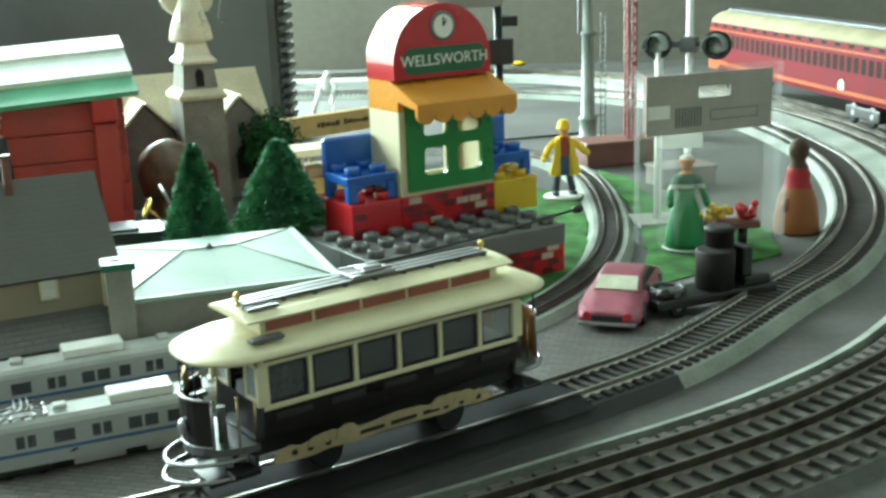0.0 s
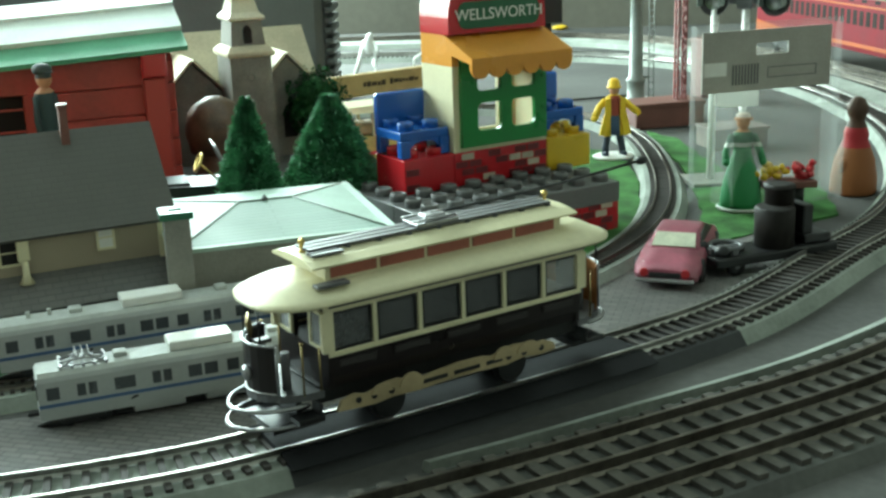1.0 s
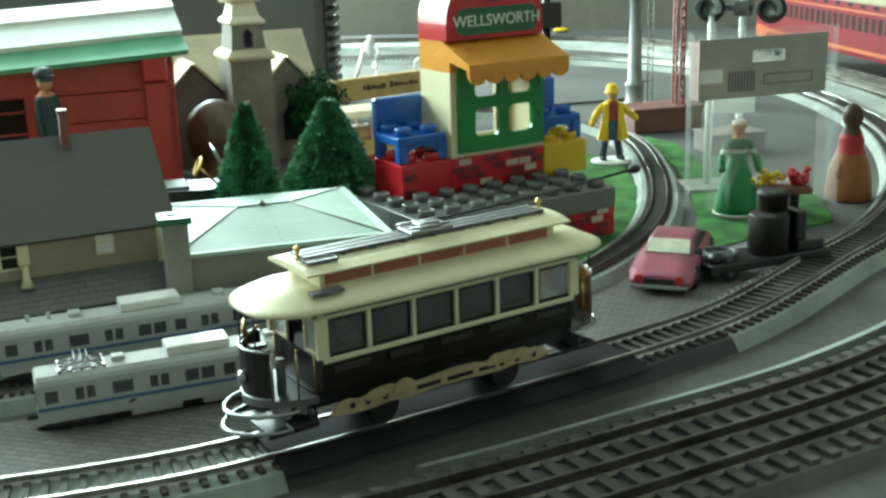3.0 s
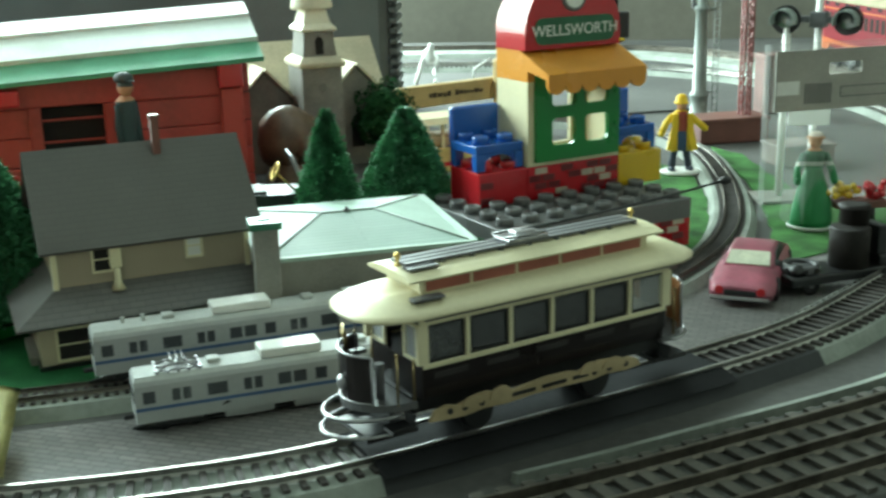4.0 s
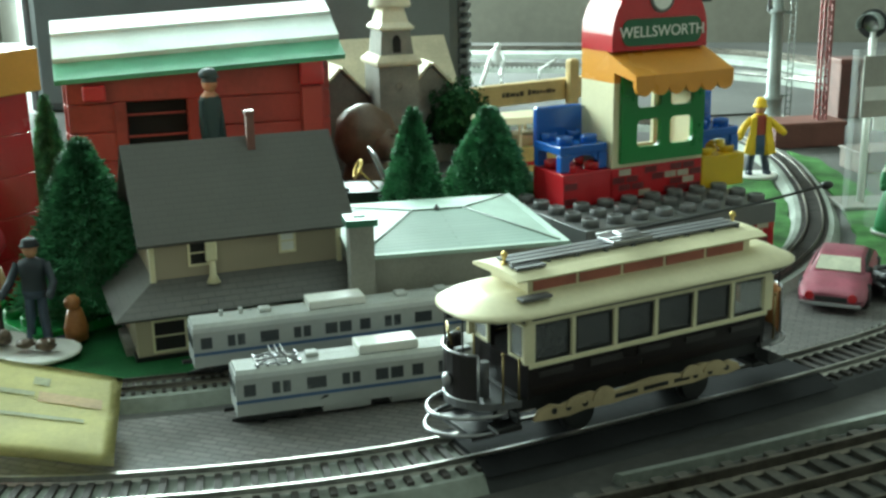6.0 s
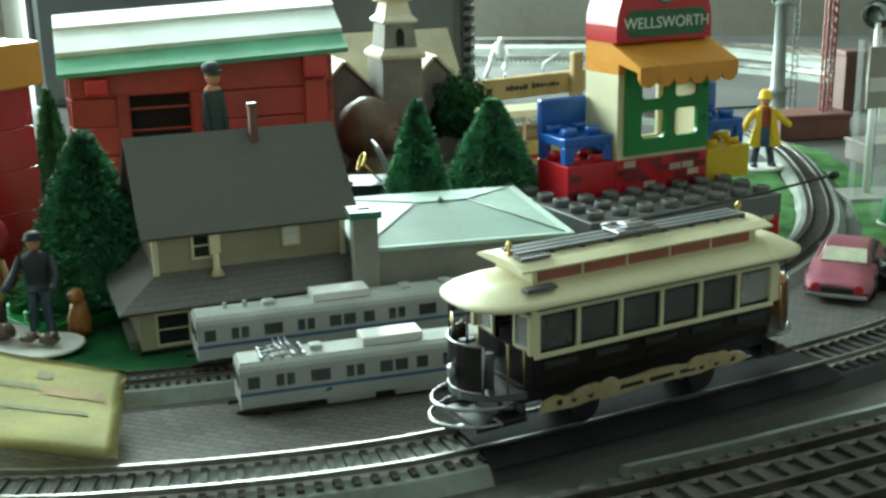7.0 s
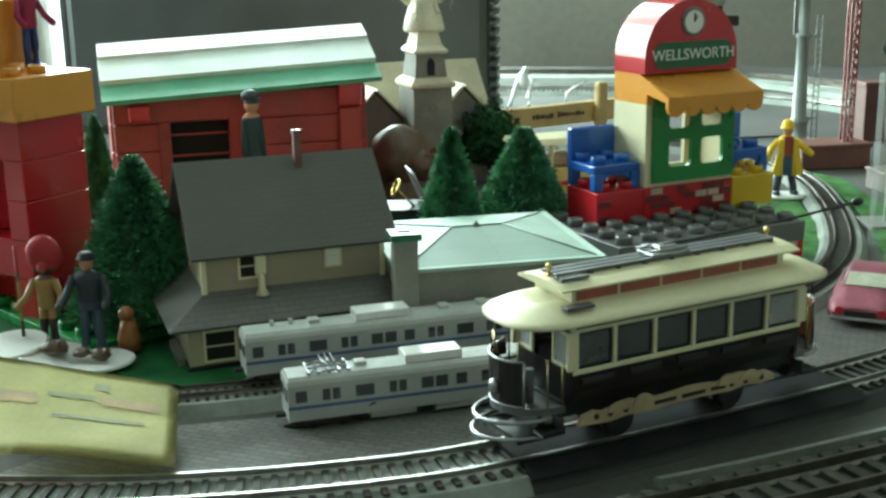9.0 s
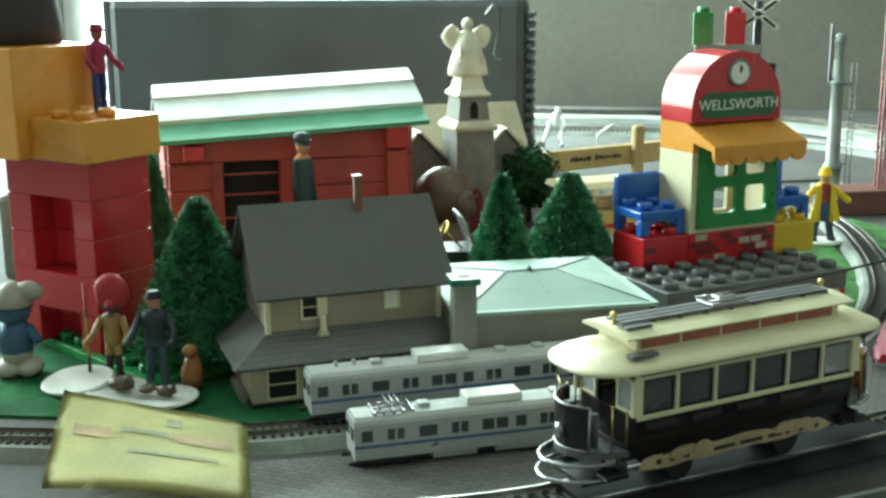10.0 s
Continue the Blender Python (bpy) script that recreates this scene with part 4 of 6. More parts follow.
def studs(bm, x0, y0, nx, ny, z):
    for i in range(nx):
        for j in range(ny):
            lathe(bm, [(4.7, z - 0.2), (4.7, z + 3.6), (4.3, z + 4.2), (3.3, z + 4.2), (3.2, z + 1.2)], 16, x0 + U * (i + 0.5), y0 + U * (j + 0.5))


def toy_brick(name, parent, material, x0, y0, nx, ny, z, h=Hh, stud=True, label=""):
    bm = B()
    bx(bm, x0 + 0.15, x0 + U * nx - 0.15, y0 + 0.15, y0 + U * ny - 0.15, z, z + h - 0.15, 0.5)
    if stud:
        studs(bm, x0, y0, nx, ny, z + h - 0.15)
    return part(name, bm, material, parent, label)


def print_bricks(parent, x0, x1, y, z0, seed, front=True):
    """Raised pale and dark bricks printed on a brick's face."""
    rng = random.Random(seed)
    for r in range(4):
        x = x0 + 1 + (r % 2) * 4
        while x < x1 - 8:
            w = 8.0
            if rng.random() < 0.8:
                pale = rng.random() < 0.3
                boxpart("printed_brick", parent, BRIGHTBRICK if pale else DARKRED, x, x + w, y - 0.15, y + 0.1, z0 + 1.6 + r * 4.3, z0 + 5.2 + r * 4.3)
            x += w + 1.0


def blue_chair(x0, y0, z, parent):
    """A small toy-brick chair: slab seat with studs, back and four legs."""
    ch = tagged(new("toy_chair"), "blue plastic toy-brick chair on the station base", "chair", "station chairs")
    ch.matrix_world = parent.matrix_world @ at(x0, y0, z)
    bm = B()
    bx(bm, -15.6, 15.6, -13, 15.6, 9.5, 14.5, 0.8)
    part("seat", bm, BLUE, ch)
    bm = B()
    studs(bm, -16, -13.5, 2, 2, 14.5)
    part("stud", bm, BLUE, ch)
    for sx in (-1, 1):
        for sy, yy in ((-1, -11), (1, 12.5)):
            boxpart("leg", ch, BLUE, sx * 12.5 - 3, sx * 12.5 + 3, yy - 2.5, yy + 2.5, 0, 9.6, 0.5)
    bm = B()
    bx(bm, -15.6, 15.6, 12, 16.5, 12, 33, 1.4)
    part("backrest", bm, BLUE, ch)
    bm = B()
    ext(bm, [(-9, 9.6), (9, 9.6), (9, 5), (6, 7.6), (0, 8.6), (-6, 7.6), (-9, 5)], 'y', -12.4, -10.8)
    part("apron", bm, BLUE, ch)
    return ch


ST = thing("toy_station", at(15, 684, 9.8, 36.0), "colourful toy-brick railway station with red arched top", "toy station")
for x0, nx in ((-48, 4), (16, 4)):
    for y0, ny in ((-46, 2), (-14, 3)):
        toy_brick("base_brick", ST, GREYBRICK, x0, y0, nx, ny, 7.6, Hh - 7.6, True, "grey base brick with studs")
bm = B()
bx(bm, -47, 79.5, -45.5, 33.5, -8.2, 7.6, 0.4)
part("base_block", bm, RED, ST, "red brick base printed with masonry")
print_bricks(ST, -46, 79, -45.5, -9.5, 4)
redb = toy_brick("red_brick", ST, RED, -32, 0, 2, 2, Hh)
print_bricks(redb, -32, -20, 0, Hh, 9)
prb = toy_brick("wall_print_brick", ST, RED, 0, 0, 4, 2, Hh, Hh, False, "dark red brick printed with masonry")
print_bricks(prb, 0, 64, 0, Hh, 2)
toy_brick("yellow_brick", ST, YELLOW, 64, 0, 2, 2, Hh)
Z1 = 2 * Hh
# cream tower of four walls with a square window
for k, a in enumerate(((0.3, 6, 0.3, 31.7, Z1, 97), (58, 63.7, 0.3, 31.7, Z1, 97), (6, 58, 0.3, 5, Z1, Z1 + 4), (6, 58, 0.3, 5, 88, 97), (6, 58, 29, 31.7, Z1, Z1 + 6), (6, 58, 29, 31.7, 80, 97), (6, 14, 29, 31.7, Z1 + 6, 80), (50, 58, 29, 31.7, Z1 + 6, 80))):
    w_ = boxpart("tower_wall", ST, CREAM, *a)
    tower = w_ if k == 0 else tower


def rounded(x0, x1, z0, z1, r, n=5):
    pts = []
    for cx, cz, a0 in ((x1 - r, z0 + r, -90), (x1 - r, z1 - r, 0), (x0 + r, z1 - r, 90), (x0 + r, z0 + r, 180)):
        for k in range(n + 1):
            a = radians(a0 + 90 * k / n)
            pts.append((cx + r * math.cos(a), cz + r * math.sin(a)))
    return pts


def framed(bm, x0, x1, z0, z1, holes, y0, y1):
    """Bars that leave rectangular holes: a grid frame."""
    xs = sorted({x0, x1} | {h[0] for h in holes} | {h[1] for h in holes})
    zs = sorted({z0, z1} | {h[2] for h in holes} | {h[3] for h in holes})
    for a, b in zip(xs, xs[1:]):
        for c, d in zip(zs, zs[1:]):
            if not any(h[0] <= a and b <= h[1] and h[2] <= c and d <= h[3] for h in holes):
                bx(bm, a, b, y0, y1, c, d)
    bmesh.ops.remove_doubles(bm, verts=bm.verts, dist=0.001)


bm = B()
framed(bm, 4.5, 62.0, Z1 + 2.5, Z1 + 53, [(15, 31.2, Z1 + 11, Z1 + 26.5), (37.8, 54, Z1 + 11, Z1 + 26.5), (15, 31.2, Z1 + 33, Z1 + 48.5), (37.8, 54, Z1 + 33, Z1 + 48.5)], -2.4, 0.4)
win = part("window_frame", bm, GREEN, tower, "green four-pane window frame")
bm = B()
for hx0, hx1 in ((15, 31.2), (37.8, 54)):
    for hz0, hz1 in ((Z1 + 11, Z1 + 26.5), (Z1 + 33, Z1 + 48.5)):
        for cx, sx in ((hx0, 1), (hx1, -1)):
            for cz, sz in ((hz0, 1), (hz1, -1)):
                ext(bm, [(cx, cz), (cx + sx * 2.6, cz), (cx + sx * 0.8, cz + sz * 0.8), (cx, cz + sz * 2.6)], 'y', -2.3, 0.3)
part("frame_corner", bm, GREEN, win)
bm = B()
for z in (Z1 + 20, Z1 + 38):
    lathe(bm, [(1.4, -1), (1.4, 1)], 10)
    bmesh.ops.transform(bm, matrix=Matrix.Translation((59.5, -2.8, z)) @ Matrix.Rotation(math.pi / 2, 4, 'X'), verts=list(bm.verts)[-20:])
part("hinge", bm, GREEN, win)
# orange awning with a scalloped edge
bm = B()
ext(bm, [(31.7, 86), (31.7, 103), (8, 103), (-20, 92), (-20, 85.5), (-17.6, 85.5), (-17.6, 89), (0, 92), (0, 86)], 'x', 0.2, 67)
awn = part("awning", bm, ORANGE, ST, "orange awning with scalloped edge")
for k in range(6):
    bm = B()
    c = 6.0 + k * 11.1
    ext(bm, [(c + 5.5 * math.cos(radians(a)), 86 + 5.2 * math.sin(radians(a))) for a in range(180, 361, 20)], 'y', -20, -17.6)
    part("scallop", bm, ORANGE, awn)
# red arch with clock and name board
bm = B()
arch = [(-0.5, 103), (64.5, 103), (64.5, 112)] + [(32 + 32.5 * math.cos(radians(a)), 112 + 31.5 * math.sin(radians(a))) for a in range(10, 171, 8)] + [(-0.5, 112)]
ext(bm, arch, 'y', 1.5, 31)
arc = part("arch", bm, RED, ST, "glossy red rounded arch")
bm = B()
ext(bm, rounded(6, 60, 105.5, 120, 5), 'y', 0.9, 1.5)
board = part("name_board", bm, SIGNGREEN, arc, "green name board with white letters")
text_part("lettering", "WELLSWORTH", 8.6, WHITE, board, pose(0.033, 0.0008, 0.1127, 90, 0, 0), 0.15)
bm = B()
lathe(bm, [(8.2, -0.3), (8.2, 0.5), (7.2, 0.8)], 28)
bmesh.ops.transform(bm, matrix=Matrix.Translation((32, 1.2, 131)) @ Matrix.Rotation(math.pi / 2, 4, 'X'), verts=bm.verts)
ck = part("clock", bm, GREYBRICK, arc, "round clock with grey rim")
bm = B()
lathe(bm, [(6.4, 0), (6.4, 0.4)], 28)
bmesh.ops.transform(bm, matrix=Matrix.Translation((32, 0.5, 131)) @ Matrix.Rotation(math.pi / 2, 4, 'X'), verts=bm.verts)
part("clock_face", bm, WHITE, ck)
bm = B()
bx(bm, 31.5, 32.5, -0.2, 0.05, 131, 136)
bx(bm, -0.4, 0.4, -0.2, 0.05, 0, 4, 0, Matrix.Translation((32, 0, 131)) @ Matrix.Rotation(0.5, 4, 'Y'))
part("clock_hand", bm, BLACK, ck)
blue_chair(-16, 17, Z1 + 0.2, ST)
blue_chair(80, 19, Z1 + 0.2, ST)
bm = B()
lathe(bm, [(3.0, 0), (3.0, 2.5), (2.0, 3), (2.2, 4.6), (1.0, 5)], 12)
solo("toy_peg_figure", bm, RED, "small red and white toy peg under the chair", "toy", ST.matrix_world @ at(-14, 12, Z1 + 4.2))
bm = B()
cy(bm, 0, 0, 0, 4, 2.6)
solo("yellow_stud_piece", bm, YELLOW, "yellow plastic toy piece on the yellow brick", "toy", ST.matrix_world @ at(80, 4, Z1 + 4.2))


# ---- bottle brush trees and bushes ----
def brush_tree(x, y, h, r, seed, label, z=1.0):
    rng = random.Random(seed)
    T = thing("toy_fir_tree", at(x, y, z, rng.uniform(0, 90)), label, "tree", "toy fir trees")
    bm = B()
    lathe(bm, [(2.2, 0), (1.6, h * 0.2), (0.8, h * 0.95)], 8)
    part("trunk", bm, BARK, T)
    bm = B()
    verts, faces = [], []
    n = 9000
    for k in range(n):
        f = (k / n) ** 0.8
        z0 = h * (0.09 + 0.88 * f)
        a = k * 2.399963 + rng.uniform(-0.3, 0.3)
        ca, sa = math.cos(a), math.sin(a)
        rr = r * ((1 - f) ** 0.84 * 0.97 + 0.09) * rng.uniform(0.90, 1.05)
        # small curled tufts, a few millimetres across
        rr *= 1 + 0.20 * noise.noise(Vector((ca * r * 0.30 + seed, sa * r * 0.30, z0 * 0.26)))
        rr += 2.6 * noise.noise(Vector((ca * r * 0.42, sa * r * 0.42 + seed, z0 * 0.42)))
        rr = max(rr, 1.2)
        ln = min(rr, rng.uniform(3.0, 5.5))
        zi = z0 + rng.uniform(-1.0, 1.0)
        w = rng.uniform(0.45, 0.9)
        tip = Vector((rr * ca, rr * sa, zi + rng.uniform(-0.8, 2.6)))
        root = Vector(((rr - ln) * ca, (rr - ln) * sa, zi))
        turn = rng.uniform(-0.9, 0.9)
        side = Vector((-sa * math.cos(turn), ca * math.cos(turn), math.sin(turn))) * w
        upv = Vector((0, 0, w * 1.1))
        b0 = len(verts)
        verts += [root + side, root - side, tip - side * 0.5, tip + side * 0.5, (root + tip) / 2 + upv]
        faces += [(b0, b0 + 1, b0 + 4), (b0 + 1, b0 + 2, b0 + 4), (b0 + 2, b0 + 3, b0 + 4), (b0 + 3, b0, b0 + 4)]
    me = bpy.data.meshes.new("crown")
    me.from_pydata([v * 0.001 for v in verts], [], faces)
    me.materials.append(NEEDLE)
    ob = new("crown", me)
    ob.parent = T
    bm = B()
    lathe(bm, [(r * 0.84, h * 0.10), (r * 0.68, h * 0.3), (r * 0.40, h * 0.6), (r * 0.10, h * 0.90)], 14)
    core = part("inner_foliage", bm, NEEDLE, T)
    bm = B()
    lathe(bm, [(r * 0.36, 0), (r * 0.34, 1.2), (3, 2)], 16)
    part("base", bm, BLACK, T)
    return T


brush_tree(-90, 642, 88, 24, 3, "dark green bottle-brush fir tree beside the depot")
brush_tree(-56, 700, 80, 35, 8, "broad dark green bottle-brush fir tree", 1)
brush_tree(-232, 545, 88, 35, 5, "broad dark green bottle-brush fir tree by the house")
brush_tree(-307, 661, 91, 17, 6, "slim dark green bottle-brush fir tree by the barn")
brush_tree(-470, 830, 80, 24, 12, "dark green bottle-brush fir tree far from the station")


def round_bush(x, y, h, r, seed):
    rng = random.Random(seed)
    T = thing("toy_round_tree", at(x, y, 0.5), "dark green clump-foliage model tree near the church", "tree")
    bm = B()
    lathe(bm, [(2.4, 0), (1.5, h * 0.5), (0.8, h * 0.8)], 8)
    part("trunk", bm, BARK, T)
    verts, faces = [], []
    for k in range(2600):
        a, c = rng.uniform(0, 2 * math.pi), rng.uniform(-1, 1)
        d = Vector((math.sqrt(1 - c * c) * math.cos(a), math.sqrt(1 - c * c) * math.sin(a), c))
        k2 = 1 + 0.35 * noise.noise(d * 2.1 + Vector((seed, 0, 0)))
        p = Vector((d.x * r * k2, d.y * r * k2, h * 0.6 + d.z * h * 0.42 * k2)) * rng.uniform(0.8, 1.0) + Vector((0, 0, h * 0.06))
        s = rng.uniform(1.1, 2.1)
        t1 = Vector((rng.gauss(0, 1), rng.gauss(0, 1), rng.gauss(0, 1))).normalized() * s
        t2 = d.cross(t1).normalized() * s
        b0 = len(verts)
        verts += [p - t1, p + t2, p + t1, p - t2]
        faces.append((b0, b0 + 1, b0 + 2, b0 + 3))
    me = bpy.data.meshes.new("crown")
    me.from_pydata([v * 0.001 for v in verts], [], faces)
    me.materials.append(BUSH)
    ob = new("crown", me)
    ob.parent = T
    bm = B()
    blob(bm, 0, 0, h * 0.6, r * 0.75, r * 0.75, h * 0.33, 2, 0.3)
    part("inner_foliage", bm, BUSH, T)


round_bush(-107, 938, 60, 23, 4)
round_bush(-205, 700, 30, 16, 7)
for i, (x, y, h) in enumerate(((-100, 492, 26), (-104, 498, 20), (-8, 624, 22), (-96, 487, 14))):
    rng = random.Random(40 + i)
    bm = B()
    for k in range(60):
        a = rng.uniform(0, 6.28)
        rr = rng.uniform(0, 3.4)
        z = rng.uniform(1, h)
        blob(bm, rr * math.cos(a), rr * math.sin(a), z, 1.5, 1.5, 1.7, 1, 0.4)
    solo("foam_shrub", bm, GRASS_DARK, "small green foam shrub by a wall", "shrub", at(x, y, 0.5), group="foam shrubs")


# ---- figures: plain single meshes ----
def figurine(bm, h, wide=1.0, arms=(20, -20), hat=0.0, skirt=False, stand=0.0, base=0.0):
    """A plain standing toy figure of height h."""
    k = h / 50.0
    if base:
        lathe(bm, [(base, 0), (base, 1.4), (base - 0.8, 2.0)], 22)
    z0 = 1.8 if base else 0
    if skirt:
        lathe(bm, [(10.2 * k, z0), (10.6 * k, z0 + 3 * k), (9.4 * k, z0 + 12 * k), (7.4 * k, z0 + 20 * k), (4.6 * k, z0 + 28 * k), (4 * k, z0 + 30 * k)], 22)
    else:
        for s in (-1, 1):
            tube(bm, [(s * (2.6 + stand) * k * wide, -1.5 * k, z0), (s * (2.6 + stand) * k * wide, 0, z0 + 2 * k), (s * 2.6 * k * wide, 0, z0 + 12 * k), (s * 2.2 * k * wide, 0, z0 + 24 * k)], 2.3 * k, 10)
            blob(bm, s * (2.6 + stand) * k * wide, -1.6 * k, z0 + 1.2 * k, 2.2 * k, 3.6 * k, 1.6 * k, 2)
    lathe(bm, [(4.4 * k * wide, z0 + 21 * k), (5.0 * k * wide, z0 + 24 * k), (4.8 * k * wide, z0 + 30 * k), (5.8 * k * wide, z0 + 35 * k), (5.4 * k * wide, z0 + 38 * k), (2.0 * k, z0 + 40 * k)], 16, 0, 0, 0.72)
    for s, a in ((-1, arms[0]), (1, arms[1])):
        sh = Vector((s * 5.6 * k * wide, 0, z0 + 37 * k))
        el = sh + Vector((s * 3.5 * k, -a * 0.12 * k, -8.5 * k))
        ha = el + Vector((s * 0.8 * k, -abs(a) * 0.28 * k, (-6 + abs(a) * 0.10) * k))
        tube(bm, [sh, el, ha], 1.9 * k, 8)
        blob(bm, ha.x, ha.y, ha.z, 1.9 * k, 1.9 * k, 2.2 * k, 2)
    blob(bm, 0, -0.3 * k, z0 + 43.6 * k, 3.3 * k, 3.6 * k, 4.1 * k, 2)
    if hat:
        lathe(bm, [(4.4 * k, z0 + 45 * k), (4.7 * k, z0 + 45.6 * k), (3.7 * k, z0 + 46.2 * k), (3.6 * k, z0 + 46.4 * k + hat * k * 0.6), (2.2 * k, z0 + 46.4 * k + hat * k)], 16, 0, -0.4 * k)


def two_tone(name, low, high, split, soft=0.5):
    """One painted surface whose colour changes at heights above the figure's foot."""
    m = mat(name, low[1], 0.55, bump=0.04, spec=0.35)
    nt = m.node_tree
    nd, lk = nt.nodes, nt.links
    b = nd["Principled BSDF"]
    tc = nd.new("ShaderNodeTexCoord")
    sp = nd.new("ShaderNodeSeparateXYZ")
    mr = nd.new("ShaderNodeMapRange")
    mr.inputs["From Max"].default_value = split * 0.001
    rp = nd.new("ShaderNodeValToRGB")
    rp.color_ramp.interpolation = 'CONSTANT'
    rp.color_ramp.elements[0].color = (*low[1], 1)
    rp.color_ramp.elements[1].position = high[0][0]
    rp.color_ramp.elements[1].color = (*high[0][1], 1)
    for f, c in high[1:]:
        e = rp.color_ramp.elements.new(f)
        e.color = (*c, 1)
    lk.new(tc.outputs["Object"], sp.inputs[0])
    lk.new(sp.outputs["Z"], mr.inputs["Value"])
    lk.new(mr.outputs["Result"], rp.inputs["Fac"])
    lk.new(rp.outputs["Color"], b.inputs["Base Color"])
    return m


skin = (0.50, 0.25, 0.15)
F_YEL = two_tone("raincoat_figure_paint", (0, (0.7, 0.7, 0.66)), [(0.04, (0.03, 0.04, 0.06)), (0.28, (0.70, 0.45, 0.02)), (0.80, skin), (0.87, (0.75, 0.46, 0.02))], 58)
def open_front(m, rows, half, y_front):
    """Shirt and trousers painted between the two coat fronts: rows of (height in metres, colour)."""
    nt = m.node_tree
    nd, lk = nt.nodes, nt.links
    b = nd["Principled BSDF"]
    old = b.inputs["Base Color"].links[0].from_socket
    tc = nd.new("ShaderNodeTexCoord")
    sp = nd.new("ShaderNodeSeparateXYZ")
    lk.new(tc.outputs["Object"], sp.inputs[0])
    steps = []
    for op, src, val in (('ABSOLUTE', "X", 0), ('LESS_THAN', None, half), ('LESS_THAN', "Y", y_front), ('GREATER_THAN', "Z", rows[0][0]), ('LESS_THAN', "Z", rows[-1][0])):
        n = nd.new("ShaderNodeMath")
        n.operation = op
        n.inputs[1].default_value = val
        lk.new(sp.outputs[src] if src else steps[-1].outputs[0], n.inputs[0])
        steps.append(n)
    acc = steps[1]
    for n in steps[2:]:
        mul = nd.new("ShaderNodeMath")
        mul.operation = 'MULTIPLY'
        lk.new(acc.outputs[0], mul.inputs[0])
        lk.new(n.outputs[0], mul.inputs[1])
        acc = mul
    cut = nd.new("ShaderNodeMath")
    cut.operation = 'GREATER_THAN'
    cut.inputs[1].default_value = rows[1][0]
    lk.new(sp.outputs["Z"], cut.inputs[0])
    cloth = nd.new("ShaderNodeMix")
    cloth.data_type = 'RGBA'
    cloth.inputs["A"].default_value = (*rows[0][1], 1)
    cloth.inputs["B"].default_value = (*rows[1][1], 1)
    lk.new(cut.outputs[0], cloth.inputs["Factor"])
    out = nd.new("ShaderNodeMix")
    out.data_type = 'RGBA'
    lk.new(acc.outputs[0], out.inputs["Factor"])
    lk.new(old, out.inputs["A"])
    lk.new(cloth.outputs["Result"], out.inputs["B"])
    lk.new(out.outputs["Result"], b.inputs["Base Color"])


open_front(F_YEL, ((0.014, (0.04, 0.075, 0.15)), (0.031, (0.30, 0.05, 0.03)), (0.045, (0, 0, 0))), 0.0034, -0.0005)
F_GRN = two_tone("green_lady_paint", (0, (0.45, 0.45, 0.42)), [(0.03, (0.03, 0.22, 0.08)), (0.60, (0.55, 0.6, 0.5)), (0.64, (0.02, 0.12, 0.05)), (0.74, (0.55, 0.25, 0.10)), (0.88, (0.7, 0.6, 0.5)), (0.96, (0.45, 0.03, 0.03))], 62)
F_MAN = two_tone("capped_man_paint", (0, (0.45, 0.45, 0.42)), [(0.035, (0.05, 0.075, 0.11)), (0.48, (0.03, 0.04, 0.05)), (0.755, skin), (0.855, (0.014, 0.016, 0.02))], 54)
F_CON = two_tone("conductor_paint", (0, (0.02, 0.03, 0.035)), [(0.2, (0.03, 0.055, 0.06)), (0.81, skin), (0.90, (0.05, 0.07, 0.075))], 96)
F_RED = two_tone("robed_figure_paint", (0, (0.45, 0.45, 0.42)), [(0.03, (0.05, 0.03, 0.03)), (0.25, (0.36, 0.21, 0.08)), (0.56, (0.14, 0.07, 0.05)), (0.64, (0.40, 0.03, 0.04))], 62)
F_BLU = two_tone("gnome_paint", (0, (0.45, 0.42, 0.36)), [(0.25, (0.05, 0.10, 0.18)), (0.72, (0.34, 0.31, 0.26))], 50)
F_ORG = two_tone("cone_figure_paint", (0, (0.25, 0.085, 0.025)), [(0.55, (0.36, 0.02, 0.025)), (0.78, (0.07, 0.035, 0.02))], 60)

bm = B()
lathe(bm, [(15, 0), (15, 1.6), (14, 2.4)], 24, 0, 0, 0.8)
for sx in (-1, 1):
    tube(bm, [(sx * 6.5, -1, 2), (sx * 6, 0, 8), (sx * 4.6, 0.6, 15), (sx * 2.6, 0, 27)], 2.7, 10)
    blob(bm, sx * 6.8, -2.4, 3.6, 2.6, 4.4, 2.2, 2)
    # open coat fronts, flaring to the knees, and bent arms held out
    ext(bm, [(sx * 2.0, 44), (sx * 6.8, 43.5), (sx * 7.8, 34), (sx * 11.5, 18), (sx * 6.5, 16.5), (sx * 3.6, 30)], 'y', -4.6, -2.6)
    tube(bm, [(sx * 6, 0, 42), (sx * 11.5, -1.5, 37), (sx * 15.5, -5, 32 + sx * 1.5)], 2.5, 10)
    blob(bm, sx * 16, -5.6, 31.5 + sx * 1.5, 2.3, 2.3, 2.3, 2)
lathe(bm, [(9.0, 17), (8.0, 25), (6.4, 34), (6.8, 41), (5.6, 44.5), (2.2, 46)], 18, 0, 0.8, 0.62)
blob(bm, 0, -0.6, 49.2, 3.6, 3.9, 4.3, 2)
lathe(bm, [(5.2, 50.6), (5.0, 51.6), (4.3, 52), (4.0, 55), (2.2, 57.2)], 16, 0, 0.2)
solo("yellow_coat_figurine", bm, F_YEL, "toy figurine in open yellow raincoat on a white base", "figurine", at(117, 888, 1.8, 12))
bm = B()
